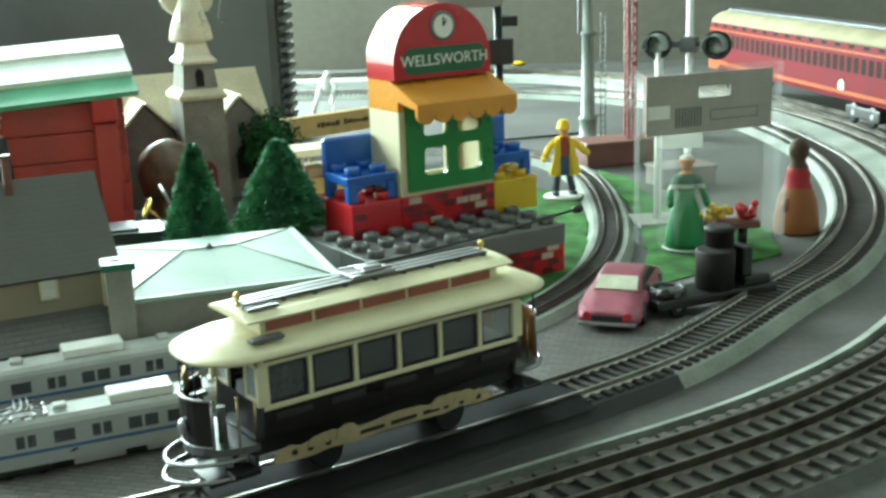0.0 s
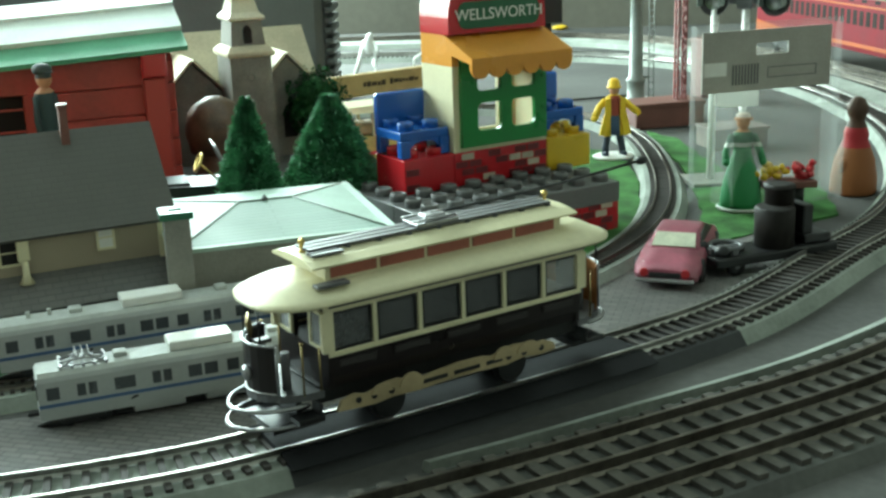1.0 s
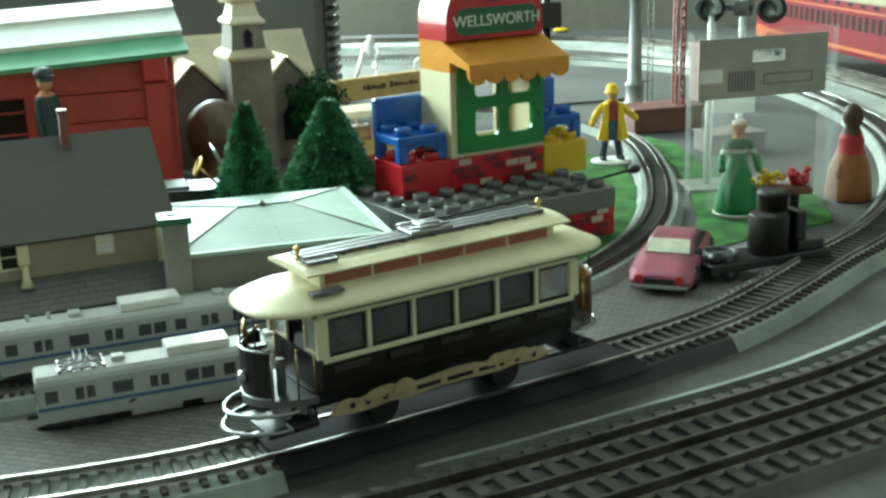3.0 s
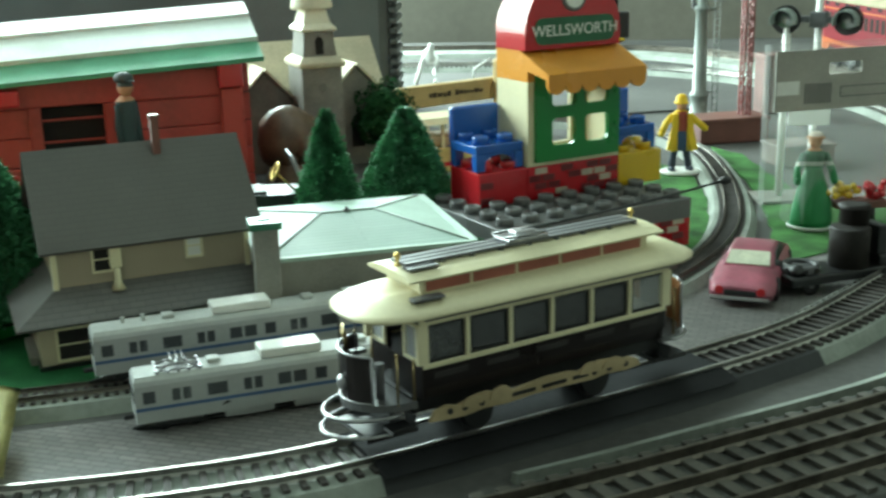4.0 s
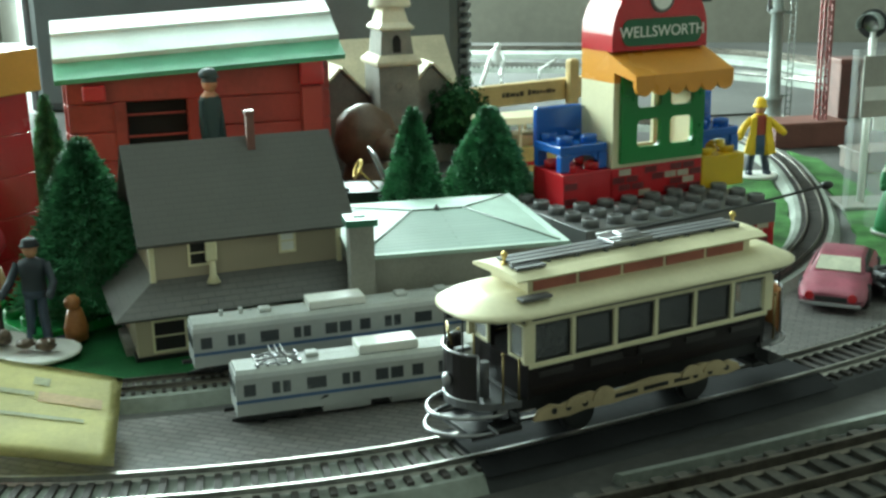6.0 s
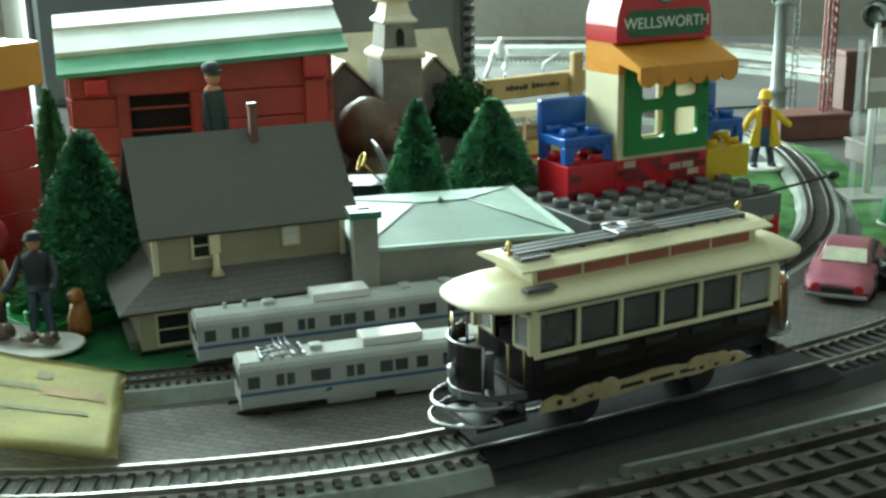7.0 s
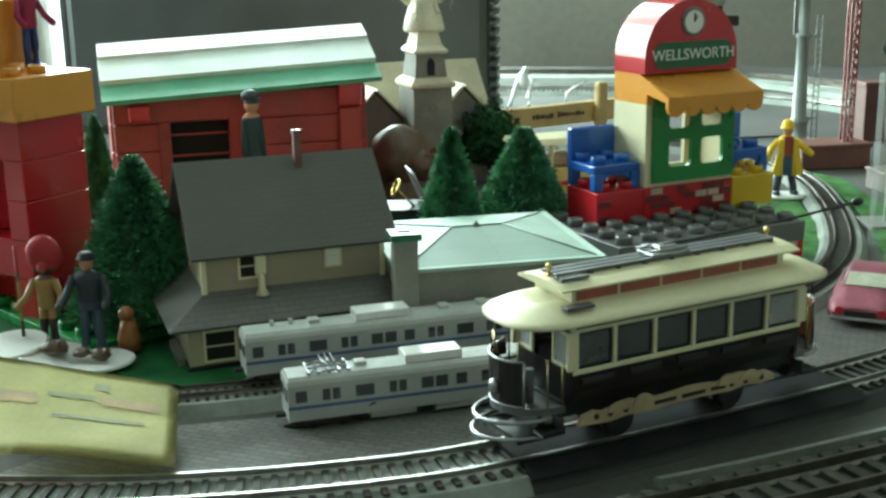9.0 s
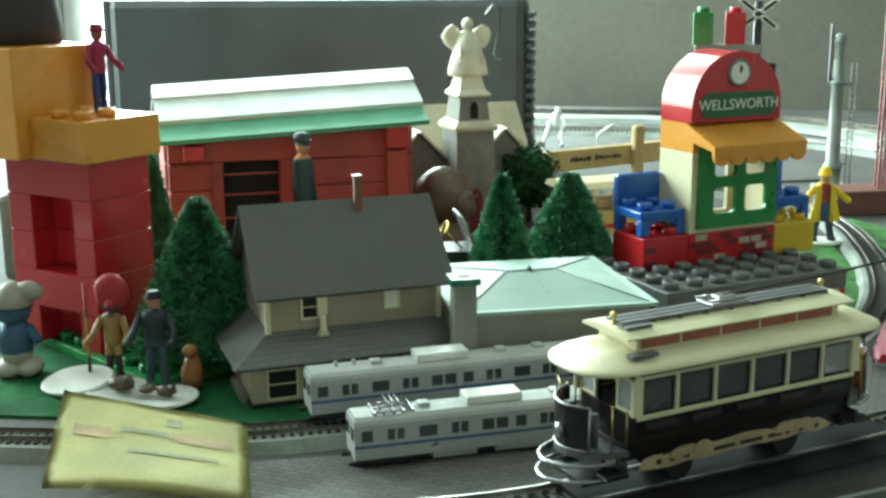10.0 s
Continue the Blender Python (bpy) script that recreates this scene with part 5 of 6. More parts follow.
for sx in (-1, 1):
    tube(bm, [(sx * 3.4, -1, 0), (sx * 3.4, 0, 4), (sx * 3.6, 0, 24), (sx * 3.2, 0, 46)], 3.6, 10)
    tube(bm, [(sx * 7.2, 0, 76), (sx * 8.8, -0.5, 62), (sx * 8.2, -3, 47)], 2.5, 8)
    blob(bm, sx * 8.2, -3.4, 45, 2.4, 2.6, 3.0, 2)
    blob(bm, sx * 3.6, -3, 2, 3.2, 6, 2.4, 2)
lathe(bm, [(7.4, 36), (7.2, 46), (6.6, 58), (8.0, 72), (7.4, 78), (3.0, 81.5)], 18, 0, 0, 0.74)
blob(bm, 0, -0.8, 86.5, 5.2, 6.0, 6.6, 2)
blob(bm, 0, -6.2, 85.5, 1.2, 1.6, 1.6, 1)
lathe(bm, [(5.8, 89.2), (6.6, 90.6), (6.4, 93), (4.2, 94.6), (1.5, 95.2)], 18)
blob(bm, 0, -5.2, 89.8, 4.4, 4.4, 0.7, 2)
solo("dark_uniform_figurine", bm, F_CON, "toy figurine in dark uniform standing before the barn", "figurine", at(-236, 738, 0, 62) @ Matrix.Diagonal((0.9, 0.9, 1.025, 1)))
bm = B()
figurine(bm, 49, 1.15, (30, 30), 2.4, False, 0.8, 14)
solo("capped_man_figurine", bm, F_MAN, "toy figurine in dark jacket and flat cap", "figurine", at(-238, 501, 1.8, 10))
bm = B()
figurine(bm, 44, 0.95, (40, 20), 0, False, 0.5, 13)
blob(bm, 0, 2.5, 46, 8.5, 4.0, 9.5, 3, 0.1)
tube(bm, [(-11, -4, 2), (-11, -4, 52)], 0.9, 8)
solo("robed_figurine", bm, F_RED, "toy figurine in tan robe with red headdress", "figurine", at(-262, 505, 1.8, 8))
bm = B()
blob(bm, -4, -2, 4, 8, 9, 5, 2)
blob(bm, 6, 0, 4, 7, 9, 5, 2)
lathe(bm, [(6, 6), (8.4, 12), (8.0, 22), (5.5, 29)], 16)
blob(bm, 0, 0, 34, 9, 9, 8.5, 2)
lathe(bm, [(9.4, 35), (8.8, 40), (6, 45.5), (2, 48)], 16)
blob(bm, 8, 1, 43, 8, 5.5, 5, 2, 0.2)
tube(bm, [(-7, 0, 25), (-13, -4, 18)], 2.4, 8)
tube(bm, [(7, 0, 25), (13, -4, 18)], 2.4, 8)
solo("white_capped_figurine", bm, F_BLU, "small toy figurine with white cap and blue body", "figurine", at(-318, 512, 1.6, 10))
bm = B()
figurine(bm, 57, 0.95, (14, 12), 2.0, True, 0, 14)
solo("green_gown_figurine", bm, F_GRN, "toy figurine in a long green gown", "figurine", at(181, 735, 1.8, 5))
bm = B()
lathe(bm, [(16, 0), (16.5, 2), (16, 12), (14, 24), (10.5, 33), (8.5, 38), (9, 42), (7, 48), (5, 52), (7, 56), (7.6, 61), (5, 66), (1.5, 68)], 20)
blob(bm, -9, -8, 20, 5, 4, 7, 2)
solo("cone_figurine", bm, F_ORG, "orange brown cone figurine with red top", "figurine", at(257, 776, 0.4, 0) @ Matrix.Diagonal((0.86, 0.86, 0.88, 1)))
bm = B()
blob(bm, 0, 0, 34, 23, 21, 24, 3, 0.18)
blob(bm, 15, -8, 30, 11, 10, 13, 3, 0.2)
lathe(bm, [(20, 0), (19, 8), (16, 16), (15, 22)], 18, 2, 0)
tube(bm, [(22, -14, 38), (27, -10, 38), (26, -4, 38)], 0.9, 6)
solo("brown_head_figurine", bm, BROWN, "brown glossy rounded figurine near the church", "figurine", at(-163, 852, 0, 0))
bm = B()
tube(bm, [(-16, 0, 0), (-11, 0, 14), (-7, 0, 27), (-3, 0, 36)], 2.4, 8)
tube(bm, [(7, 2, 0), (6, 2, 12), (9, 1, 22), (4, 0, 34)], 2.6, 8)
blob(bm, 1, 0, 33, 7.5, 5, 10, 2, 0.2)
blob(bm, 3, -2, 43, 4, 4, 4.4, 2)
tube(bm, [(7, -2, 37), (11, -4, 28), (9, -6, 20)], 1.8, 8)
solo("white_figurine", bm, WHITE, "plain white unpainted striding figurine by the far track", "figurine", at(-126, 1390, 0, 0))

# white round stands and the small brown dog-like figure
for x, y, z, tx, ty, r in ((-276, 494, 6, 14, -6, 18), (-252, 490, 3.5, 8, 4, 18), (-229, 486, 3.0, 6, -4, 17)):
    bm = B()
    lathe(bm, [(r, 0), (r + 0.6, 0.9), (r - 0.5, 1.8)], 28, 0, 0, 0.72)
    ob = solo("figure_stand", bm, WHITE, "white oval plastic figure stand lying on the mat", "stand", pose(x * .001, y * .001, z * .001, tx, ty, 0), group="figure stands")
for x, y, s in ((-250, 487, 1.0), (-226, 483, 0.8), (-236, 484, 0.7)):
    bm = B()
    blob(bm, 0, 0, 4 * s, 6 * s, 4.5 * s, 3.6 * s, 2, 0.5)
    blob(bm, 4 * s, -1, 6 * s, 2.6 * s, 2.4 * s, 2.4 * s, 2, 0.4)
    solo("bronze_trinket", bm, BROWN, "small lumpy bronze trinket on a white stand", "trinket", at(x, y, 5.2), group="bronze trinkets")
bm = B()
lathe(bm, [(5, 0), (5.5, 6), (4, 12), (3, 15)], 12)
blob(bm, 0, -1.5, 18, 3.6, 4.4, 3.6, 2)
solo("brown_animal_toy", bm, OCHRE, "small brown sitting toy on a white stand", "toy", at(-222, 505, 3.2))
rng = random.Random(77)
for i in range(3):
    bm = B()
    blob(bm, 0, 0, 3.5, 6.5, 5, 4.2, 2, 0.8)
    solo("white_pebble", bm, WHITE, "rough white pebble at the foot of the tree", "pebble", at(-215 - i * 9, 540 + i * 4, 1.5, 40 * i), group="white pebbles")


bm = B()
bx(bm, -26, 26, -13, 13, 0, 2.4, 0.5)
solo("white_card_piece", bm, WHITE, "white flat board lying at the foot of the barn", "board", at(-361, 870, 0.3, 24))

# ---- antique car and van ----
def wheel_part(parent, x, y, z, r, w, material, turn=True):
    bm = B()
    lathe(bm, [(r * 0.55, -w), (r * 0.9, -w), (r, -w * 0.5), (r, w * 0.5), (r * 0.9, w), (r * 0.55, w)], 20)
    bmesh.ops.transform(bm, matrix=Matrix.Translation((x, y, z)) @ Matrix.Rotation(math.pi / 2, 4, 'X'), verts=bm.verts)
    wp = part("wheel", bm, material, parent)
    bm = B()
    lathe(bm, [(r * 0.55, -w * 0.8), (r * 0.55, w * 0.8), (r * 0.2, w * 1.1)], 14)
    bmesh.ops.transform(bm, matrix=Matrix.Translation((x, y, z)) @ Matrix.Rotation(math.pi / 2 if y < 0 else -math.pi / 2, 4, 'X'), verts=bm.verts)
    part("hub", bm, SILVER, wp)
    return wp


A = thing("toy_antique_car", at(-128, 705, 0.5, 22), "black open antique toy car with brass windscreen", "car")
bm = B()
ext(bm, [(-40, 12), (34, 12), (36, 22), (20, 25), (18, 30), (-38, 32), (-42, 24)], 'y', -15, 15)
part("body", bm, BLACK, A)
boxpart("seat_back", A, WHITE, -36, -32, -12, 12, 30, 40, 1.5, "pale seat back")
boxpart("seat", A, BLACK, -32, -14, -12, 12, 30, 33, 1)
bm = B()
ext(bm, [(10, 30), (12, 30), (3, 52), (1, 52)], 'y', -13, 13)
part("windscreen", bm, PANE_CLEAR, A)
bm = B()
tube(bm, [(11, -13.4, 30), (2, -13.4, 52), (2, 13.4, 52), (11, 13.4, 30)], 0.8, 8)
part("windscreen_frame", bm, SILVER, A)
bm = B()
tube(bm, [(-8 + 2.2 * math.cos(a), -6 + 6 * math.sin(a), 43 + 4.8 * math.cos(a)) for a in [radians(20 * k) for k in range(18)]], 0.9, 6, True)
tube(bm, [(4, -6, 30), (-8, -6, 43)], 0.8, 6)
part("steering_wheel", bm, BRASS, A)
bm = B()
for s in (-1, 1):
    ext(bm, [(-48, 14), (-36, 20), (-22, 14), (10, 12), (22, 18), (36, 13), (36, 11), (-48, 12)], 'y', s * 20 - 4, s * 20 + 4)
part("mudguard", bm, BLACK, A)
for x in (-34, 26):
    for s in (-1, 1):
        wheel_part(A, x, s * 18, 9, 9, 2.2, BLACK)
for s in (-1, 1):
    bm = B()
    lathe(bm, [(3.4, 0), (3.4, 3), (1.5, 5)], 12)
    bmesh.ops.transform(bm, matrix=Matrix.Translation((38, s * 11, 24)) @ Matrix.Rotation(-math.pi / 2, 4, 'Y'), verts=bm.verts)
    part("headlamp", bm, BRASS, A)

V = thing("toy_open_bus", at(-42, 858, 0.5, 30), "cream and yellow antique toy bus", "bus")
bm = B()
bx(bm, -36, 36, -15, 15, 12, 30, 1)
part("body", bm, mat("bus_cream_yellow", (0.58, 0.47, 0.16), 0.4), V)
boxpart("red_band", V, RED, -36.3, 36.3, -15.3, 15.3, 17, 20)
for k in range(5):
    for s in (-1, 1):
        boxpart("roof_pillar", V, CREAM, -35 + k * 17, -33 + k * 17, s * 14 - 1, s * 14 + 1, 30, 48)
boxpart("bench_block", V, TAN, -30, 30, -11, 11, 30, 38, 2)
bm = B()
ext(bm, [(-18, 47), (18, 47), (14, 51), (0, 53.5), (-14, 51)], 'x', -41, 41)
part("roof", bm, CREAM, V, "cream curved roof")
for x in (-24, 24):
    for s in (-1, 1):
        wheel_part(V, x, s * 15, 9, 9, 2, BLACK)

bm = B()
bx(bm, -30, 60, -14, 14, 0, 14, 2)
solo("blue_grey_block", bm, mat("blue_grey_paint", (0.22, 0.26, 0.33), 0.5), "blue-grey wooden block behind the fir trees", "block", at(-75, 790, 0.6, 28))

# wooden sign beam with post
FB = thing("wooden_sign_rail", at(-101, 990, 0, 42), "pale wooden sign beam with post and faded script", "sign")
bm = B()
bx(bm, -6, 150, -4, 4, 33, 51, 1)
beam = part("beam", bm, WOOD, FB)
bm = B()
bx(bm, 92, 103, -12, -4.2, 0, 68, 2.6)
part("post", bm, WOOD, FB, "round-topped wooden post")
boxpart("post", FB, WOOD, 2, 10, 4.2, 11, 0, 46, 2.4)
rng = random.Random(21)
x = 26.0
while x < 82:
    w = rng.uniform(2.2, 6.0)
    if not 46 < x < 51:
        boxpart("faded_script", beam, BARK, x, x + w, -4.25, -4.0, 40.0 + rng.uniform(0, 0.8), 42.6 + rng.uniform(0, 2.4))
    x += w + 0.7
bm = B()
tube(bm, [(0, 0, 0), (0.5, 0, 10), (9, 1, 16), (21, 2, 23)], 1.5, 6)
solo("bent_wire_post", bm, WHITE, "bent white wire post near the wooden sign", "wire", at(-79, 1440, 0, 0))
bm = B()
tube(bm, [(-75, 0, 3), (75, 0, 3)], 1.2, 6)
solo("loose_rod", bm, BLACK, "thin black rod lying on the table", "rod", at(80, 1150, -1, 20))


# ---- signals and masts ----
def light_mast(m):
    P = thing("toy_light_mast", m, "grey-green tapered mast with side ladder", "mast")
    bm = B()
    lathe(bm, [(9, 0), (9, 2), (7.8, 2.4), (7.6, 16), (8.6, 17), (8.4, 19.5), (6.2, 21), (5.4, 70), (5.0, 92), (7.0, 93), (7.0, 96), (4.6, 97), (4.2, 128), (5.2, 129), (5.0, 136), (2, 138)], 20)
    part("pole", bm, POLEGREY, P)
    bm = B()
    for x in (11.2, 15.6):
        tube(bm, [(x, 0, 0), (x, 0, 112)], 0.5, 6)
    for k in range(19):
        tube(bm, [(11.2, 0, 4 + k * 5.8), (15.6, 0, 4 + k * 5.8)], 0.45, 5)
    lad = part("ladder", bm, POLEGREY, P)
    bm = B()
    bx(bm, 4, 12, -1, 1, 92, 95)
    part("bracket", bm, POLEGREY, lad)
    boxpart("bracket", lad, POLEGREY, 6, 12, -1, 1, 20, 21.5)
    bm = B()
    bx(bm, -9, -6.5, -2, 2, 94, 146, 0.8)
    bx(bm, -7, -4, -1, 1, 96, 99)
    part("signal_arm", bm, GUNMETAL, P)
    return P


light_mast(at(152, 1108, 8, 0))
bm = B()
bx(bm, -14, 20, -14, 14, 0, 9, 0.8)
solo("mast_base_block", bm, STUCCO, "flat grey block under the mast", "block", at(152, 1108, 0, 20))


def lattice(m, h, label):
    P = thing("toy_lattice_mast", m, label, "mast")
    for sx in (-1, 1):
        for sy in (-1, 1):
            boxpart("corner_angle", P, LATTICE, sx * 3.4 - 0.8, sx * 3.4 + 0.8, sy * 3.4 - 0.8, sy * 3.4 + 0.8, 0, h)
    n = int(h // 8)
    for k in range(n):
        z = k * 8
        bm = B()
        for s in (-1, 1):
            tube(bm, [(-3.4 * s, -3.6, z), (3.4 * s, -3.6, z + 8)], 0.45, 5)
            tube(bm, [(s * 3.6, -3.4 * s, z), (s * 3.6, 3.4 * s, z + 8)], 0.45, 5)
        tube(bm, [(-3.4, -3.6, z), (3.4, -3.6, z)], 0.5, 5)
        part("lattice_bar", bm, LATTICE, P)
    return P


lattice(at(181, 1030, 19, 15), 150, "thin red-brown lattice mast on a brown block")
bm = B()
bx(bm, -34, 26, -18, 16, 0, 19, 1)
bx(bm, -35, 27, -19, 17, 17, 20.5, 0.6)
solo("brown_relay_box", bm, BROWNRED, "red-brown plastic box with a flat lid", "box", at(170, 1030, 0.4, 18))
bm = B()
bx(bm, -20, 24, -15, 15, 0, 15, 1)
bx(bm, -21, 25, -16, 16, 14, 16, 0.5)
solo("grey_brown_box", bm, mat("grey_brown_plastic", (0.20, 0.16, 0.14), 0.6), "grey-brown plastic block beside the small track", "box", at(206, 930, 0.4, 18))
bm = B()
bx(bm, -11, 11, -12, 12, 0, 54, 1)
bx(bm, -12, 12, -13, 13, 50, 55, 1)
solo("brick_red_pier", bm, mat("dark_brick_plastic", (0.13, 0.055, 0.045), 0.65, var=0.25, bump=0.2), "tall brick-red plastic pier near the far track", "pier", at(224, 1172, 0.2, 18))


def crossbuck(bm, z, y, r):
    for s in (-1, 1):
        bx(bm, -r, r, y - 0.6, y + 0.6, -2.4, 2.4, 0.3, Matrix.Translation((0, 0, z)) @ Matrix.Rotation(s * radians(38), 4, 'Y'))


def crossing_signal(m, h, lamp_z, label, white=True):
    P = thing("toy_crossing_signal", m, label, "signal", "crossing signals")
    bm = B()
    lathe(bm, [(5, 0), (5, 3), (2.4, 5), (2.2, h)], 12)
    part("post", bm, WHITE if white else BLACK, P)
    bm = B()
    bx(bm, -20, 20, -2, 2, lamp_z - 2, lamp_z + 2, 0.6)
    bx(bm, -5, 5, -5, 5, lamp_z - 5, lamp_z + 5, 1)
    part("cross_arm", bm, GUNMETAL, P)
    for s in (-1, 1):
        bm = B()
        lathe(bm, [(9, -1.5), (9, 1.5), (5, 4), (3, 7)], 24)
        bmesh.ops.transform(bm, matrix=Matrix.Translation((s * 19, -6, lamp_z)) @ Matrix.Rotation(-math.pi / 2, 4, 'X'), verts=bm.verts)
        lp = part("lamp_disc", bm, BLACK, P)
        bm = B()
        ring0 = [(s * 19 + 7.4 * math.cos(a), 7.4 * math.sin(a)) for a in [radians(k * 20 - 20) for k in range(12)]]
        ring1 = [(s * 19 + 6.6 * math.cos(a), 6.6 * math.sin(a)) for a in [radians(200 - k * 20) for k in range(12)]]
        ext(bm, [(x, lamp_z + z) for x, z in ring0 + ring1], 'y', -20, -7)
        part("lamp_hood", bm, POLEGREY, lp)
        bm = B()
        lathe(bm, [(5.4, 0), (4.4, 1.6), (1, 2.4)], 18)
        bmesh.ops.transform(bm, matrix=Matrix.Translation((s * 19, -7.5, lamp_z)) @ Matrix.Rotation(math.pi / 2, 4, 'X'), verts=bm.verts)
        part("lens", bm, SILVER, lp)
    bm = B()
    crossbuck(bm, h - 8, -4, 22)
    cb = part("crossbuck", bm, WHITE, P, "white crossed warning boards")
    bm = B()
    for s in (-1, 1):
        for k in (-1, 1):
            bx(bm, k * 12 - 7, k * 12 + 7, -4.9, -4.6, -1.1, 1.1, 0, Matrix.Translation((0, 0, h - 8)) @ Matrix.Rotation(s * radians(38), 4, 'Y'))
    part("letter_bar", bm, BLACK, cb)
    return P


crossing_signal(at(193, 806, 1.2, -24), 172, 116, "dark hooded crossing signal with white crossed boards")
bm = B()
lathe(bm, [(2.4, 0), (2.4, 120)], 10)
solo("white_thin_post", bm, WHITE, "thin white post on a grey footing", "post", at(174, 808, 1.6))
bm = B()
bx(bm, -16, 60, -16, 16, 0, 3.5, 0.6)
solo("signal_footing", bm, STUCCO, "grey rough footing slab under the posts", "slab", at(174, 808, 0.2, 10))


def block_signal(m):
    P = thing("toy_block_signal", m, "black post signal with lamp boxes and crossed boards", "signal")
    bm = B()
    lathe(bm, [(7, 0), (7, 4), (3.4, 6), (3.2, 176)], 12)
    part("post", bm, BLACK, P)
    boxpart("lamp_box", P, BLACK, -20, 12, -7, 7, 88, 108, 1)
    boxpart("relay_case", P, WHITE, -20, -8, -9, -4, 84, 100, 1)
    boxpart("lamp_box", P, BLACK, 2, 16, -6, 6, 118, 126, 1)
    bm = B()
    bx(bm, -50, 4, -9, 9, 134, 141, 0.6)
    part("shelf", bm, STUCCO, P, "grey shelf on the post")
    bm = B()
    crossbuck(bm, 166, -5, 20)
    cb = part("crossbuck", bm, WHITE, P, "white crossed warning boards")
    bm = B()
    for s in (-1, 1):
        for k in (-1, 1):
            bx(bm, k * 11 - 6, k * 11 + 6, -5.9, -5.6, -1.1, 1.1, 0, Matrix.Translation((0, 0, 166)) @ Matrix.Rotation(s * radians(38), 4, 'Y'))
    part("letter_bar", bm, BLACK, cb)
    return P


bs = block_signal(at(72, 1010, 0, 0))
for x, mm, lab in ((-44, GREEN, "green"), (-18, RED, "red")):
    bm = B()
    bx(bm, -8, 8, -8, 8, 0, 26, 0.6)
    studs(bm, -8, -8, 1, 1, 26)
    solo("small_toy_brick", bm, mm, lab + " plastic toy brick on the signal shelf", "toy brick", at(72 + x, 1010, 141.2))
bm = B()
blob(bm, 0, 0, 4, 12, 7, 4, 2, 0.4)
solo("yellow_scrap", bm, YELLOW, "small yellow plastic scrap by the far track", "scrap", at(104, 1835, 0.2))


# ---- blister pack with card ----
PK = thing("blister_pack", at(199, 764, 1.8, 22), "clear plastic blister pack with grey hanging card", "package")
bm = B()
framed(bm, -44, 44, 66, 102, [(-8, 14, 87, 94)], -0.5, 0.5)
card = part("card", bm, CARD, PK, "grey printed hanging card")
for k in range(9):
    boxpart("barcode_bar", card, GUNMETAL, -24 + k * 2.1, -23 + k * 2.1, -0.75, -0.55, 70, 82)
boxpart("price_label", card, WHITE, -43, -28, -0.85, -0.55, 76, 84, 0.0, "cream price sticker")
bm = B()
for a in ((0, 34, 73, 73.5), (0, 34, 79, 79.5), (0, 0.5, 73.5, 79), (33.5, 34, 73.5, 79)):
    bx(bm, a[0], a[1], -0.75, -0.55, a[2], a[3])
part("print_frame", bm, GUNMETAL, card)
for a in ((-38, 38, -27, -26.4, 1, 60), (-38, -37.4, -26.2, -3.2, 1, 60), (37.4, 38, -26.2, -3.2, 1, 60), (-50, -49.4, -3, 3.2, 1, 106), (49.4, 50, -3, 3.2, 1, 106), (-49, 49, 3.4, 4, 1, 106)):
    boxpart("blister_panel", PK, BLISTER, *a, 0, "clear plastic panel")
FC = thing("flower_cart", at(208, 738, 1.8, 10), "tiny flower cart with yellow and red flowers", "toy cart")
boxpart("tray", FC, BROWNRED, -16, 16, -8, 8, 12, 16, 0.6)
bm = B()
lathe(bm, [(3, 0), (3, 12)], 10, -6, 0)
lathe(bm, [(3, 0), (3, 12)], 10, 8, 0)
part("leg", bm, BLACK, FC)
for x, mm in ((-9, YELLOW), (9, RED)):
    rng = random.Random(int(x) + 30)
    for k in range(22):
        bm = B()
        blob(bm, x + rng.gauss(0, 3.6), rng.gauss(0, 3), 21 + rng.gauss(0, 2.4), 2.6, 2.6, 2.2, 1, 0.4)
        part("blossom", bm, mm, FC)
bm = B()
bx(bm, -13, 13, -0.6, 0.6, 0, 16, 0.3)
tg = solo("white_tag", bm, WHITE, "small white printed tag behind the figurine", "tag", at(186, 785, 54, 5))


# ---- pink toy car ----
PC = thing("toy_sports_car", at(131, 624, 0.9, -105.5), "worn dusty pink die-cast toy coupe", "car")
bm = B()
sec = [(-43, 11, 13.5, 3.5, 10), (-40, 13.2, 15, 3, 11), (-28, 14.4, 16, 3, 12.6), (-16, 14.6, 16.2, 3, 13), (0, 14.6, 16.2, 3, 13.2), (20, 14.6, 16.2, 3, 13), (34, 14.2, 15.8, 3, 12), (41, 13, 14.6, 3.4, 10.4), (43, 11.4, 13, 4, 9)]
rings = []
for x, wt, wb, z0, z1 in sec:
    rings.append([bm.verts.new(p) for p in ((x, -wb + 1, z0), (x, -wb, z0 + 3), (x, -wb, z1 - 3), (x, -wt, z1), (x, -wt * 0.4, z1 + 0.8), (x, wt * 0.4, z1 + 0.8), (x, wt, z1), (x, wb, z1 - 3), (x, wb, z0 + 3), (x, wb - 1, z0))])
for a, b in zip(rings, rings[1:]):
    bridge(bm, a, b)
bm.faces.new(rings[0][::-1])
bm.faces.new(rings[-1])
bmesh.ops.recalc_face_normals(bm, faces=bm.faces)
body = part("body", bm, CARPINK, PC)
bm = B()
rings = []
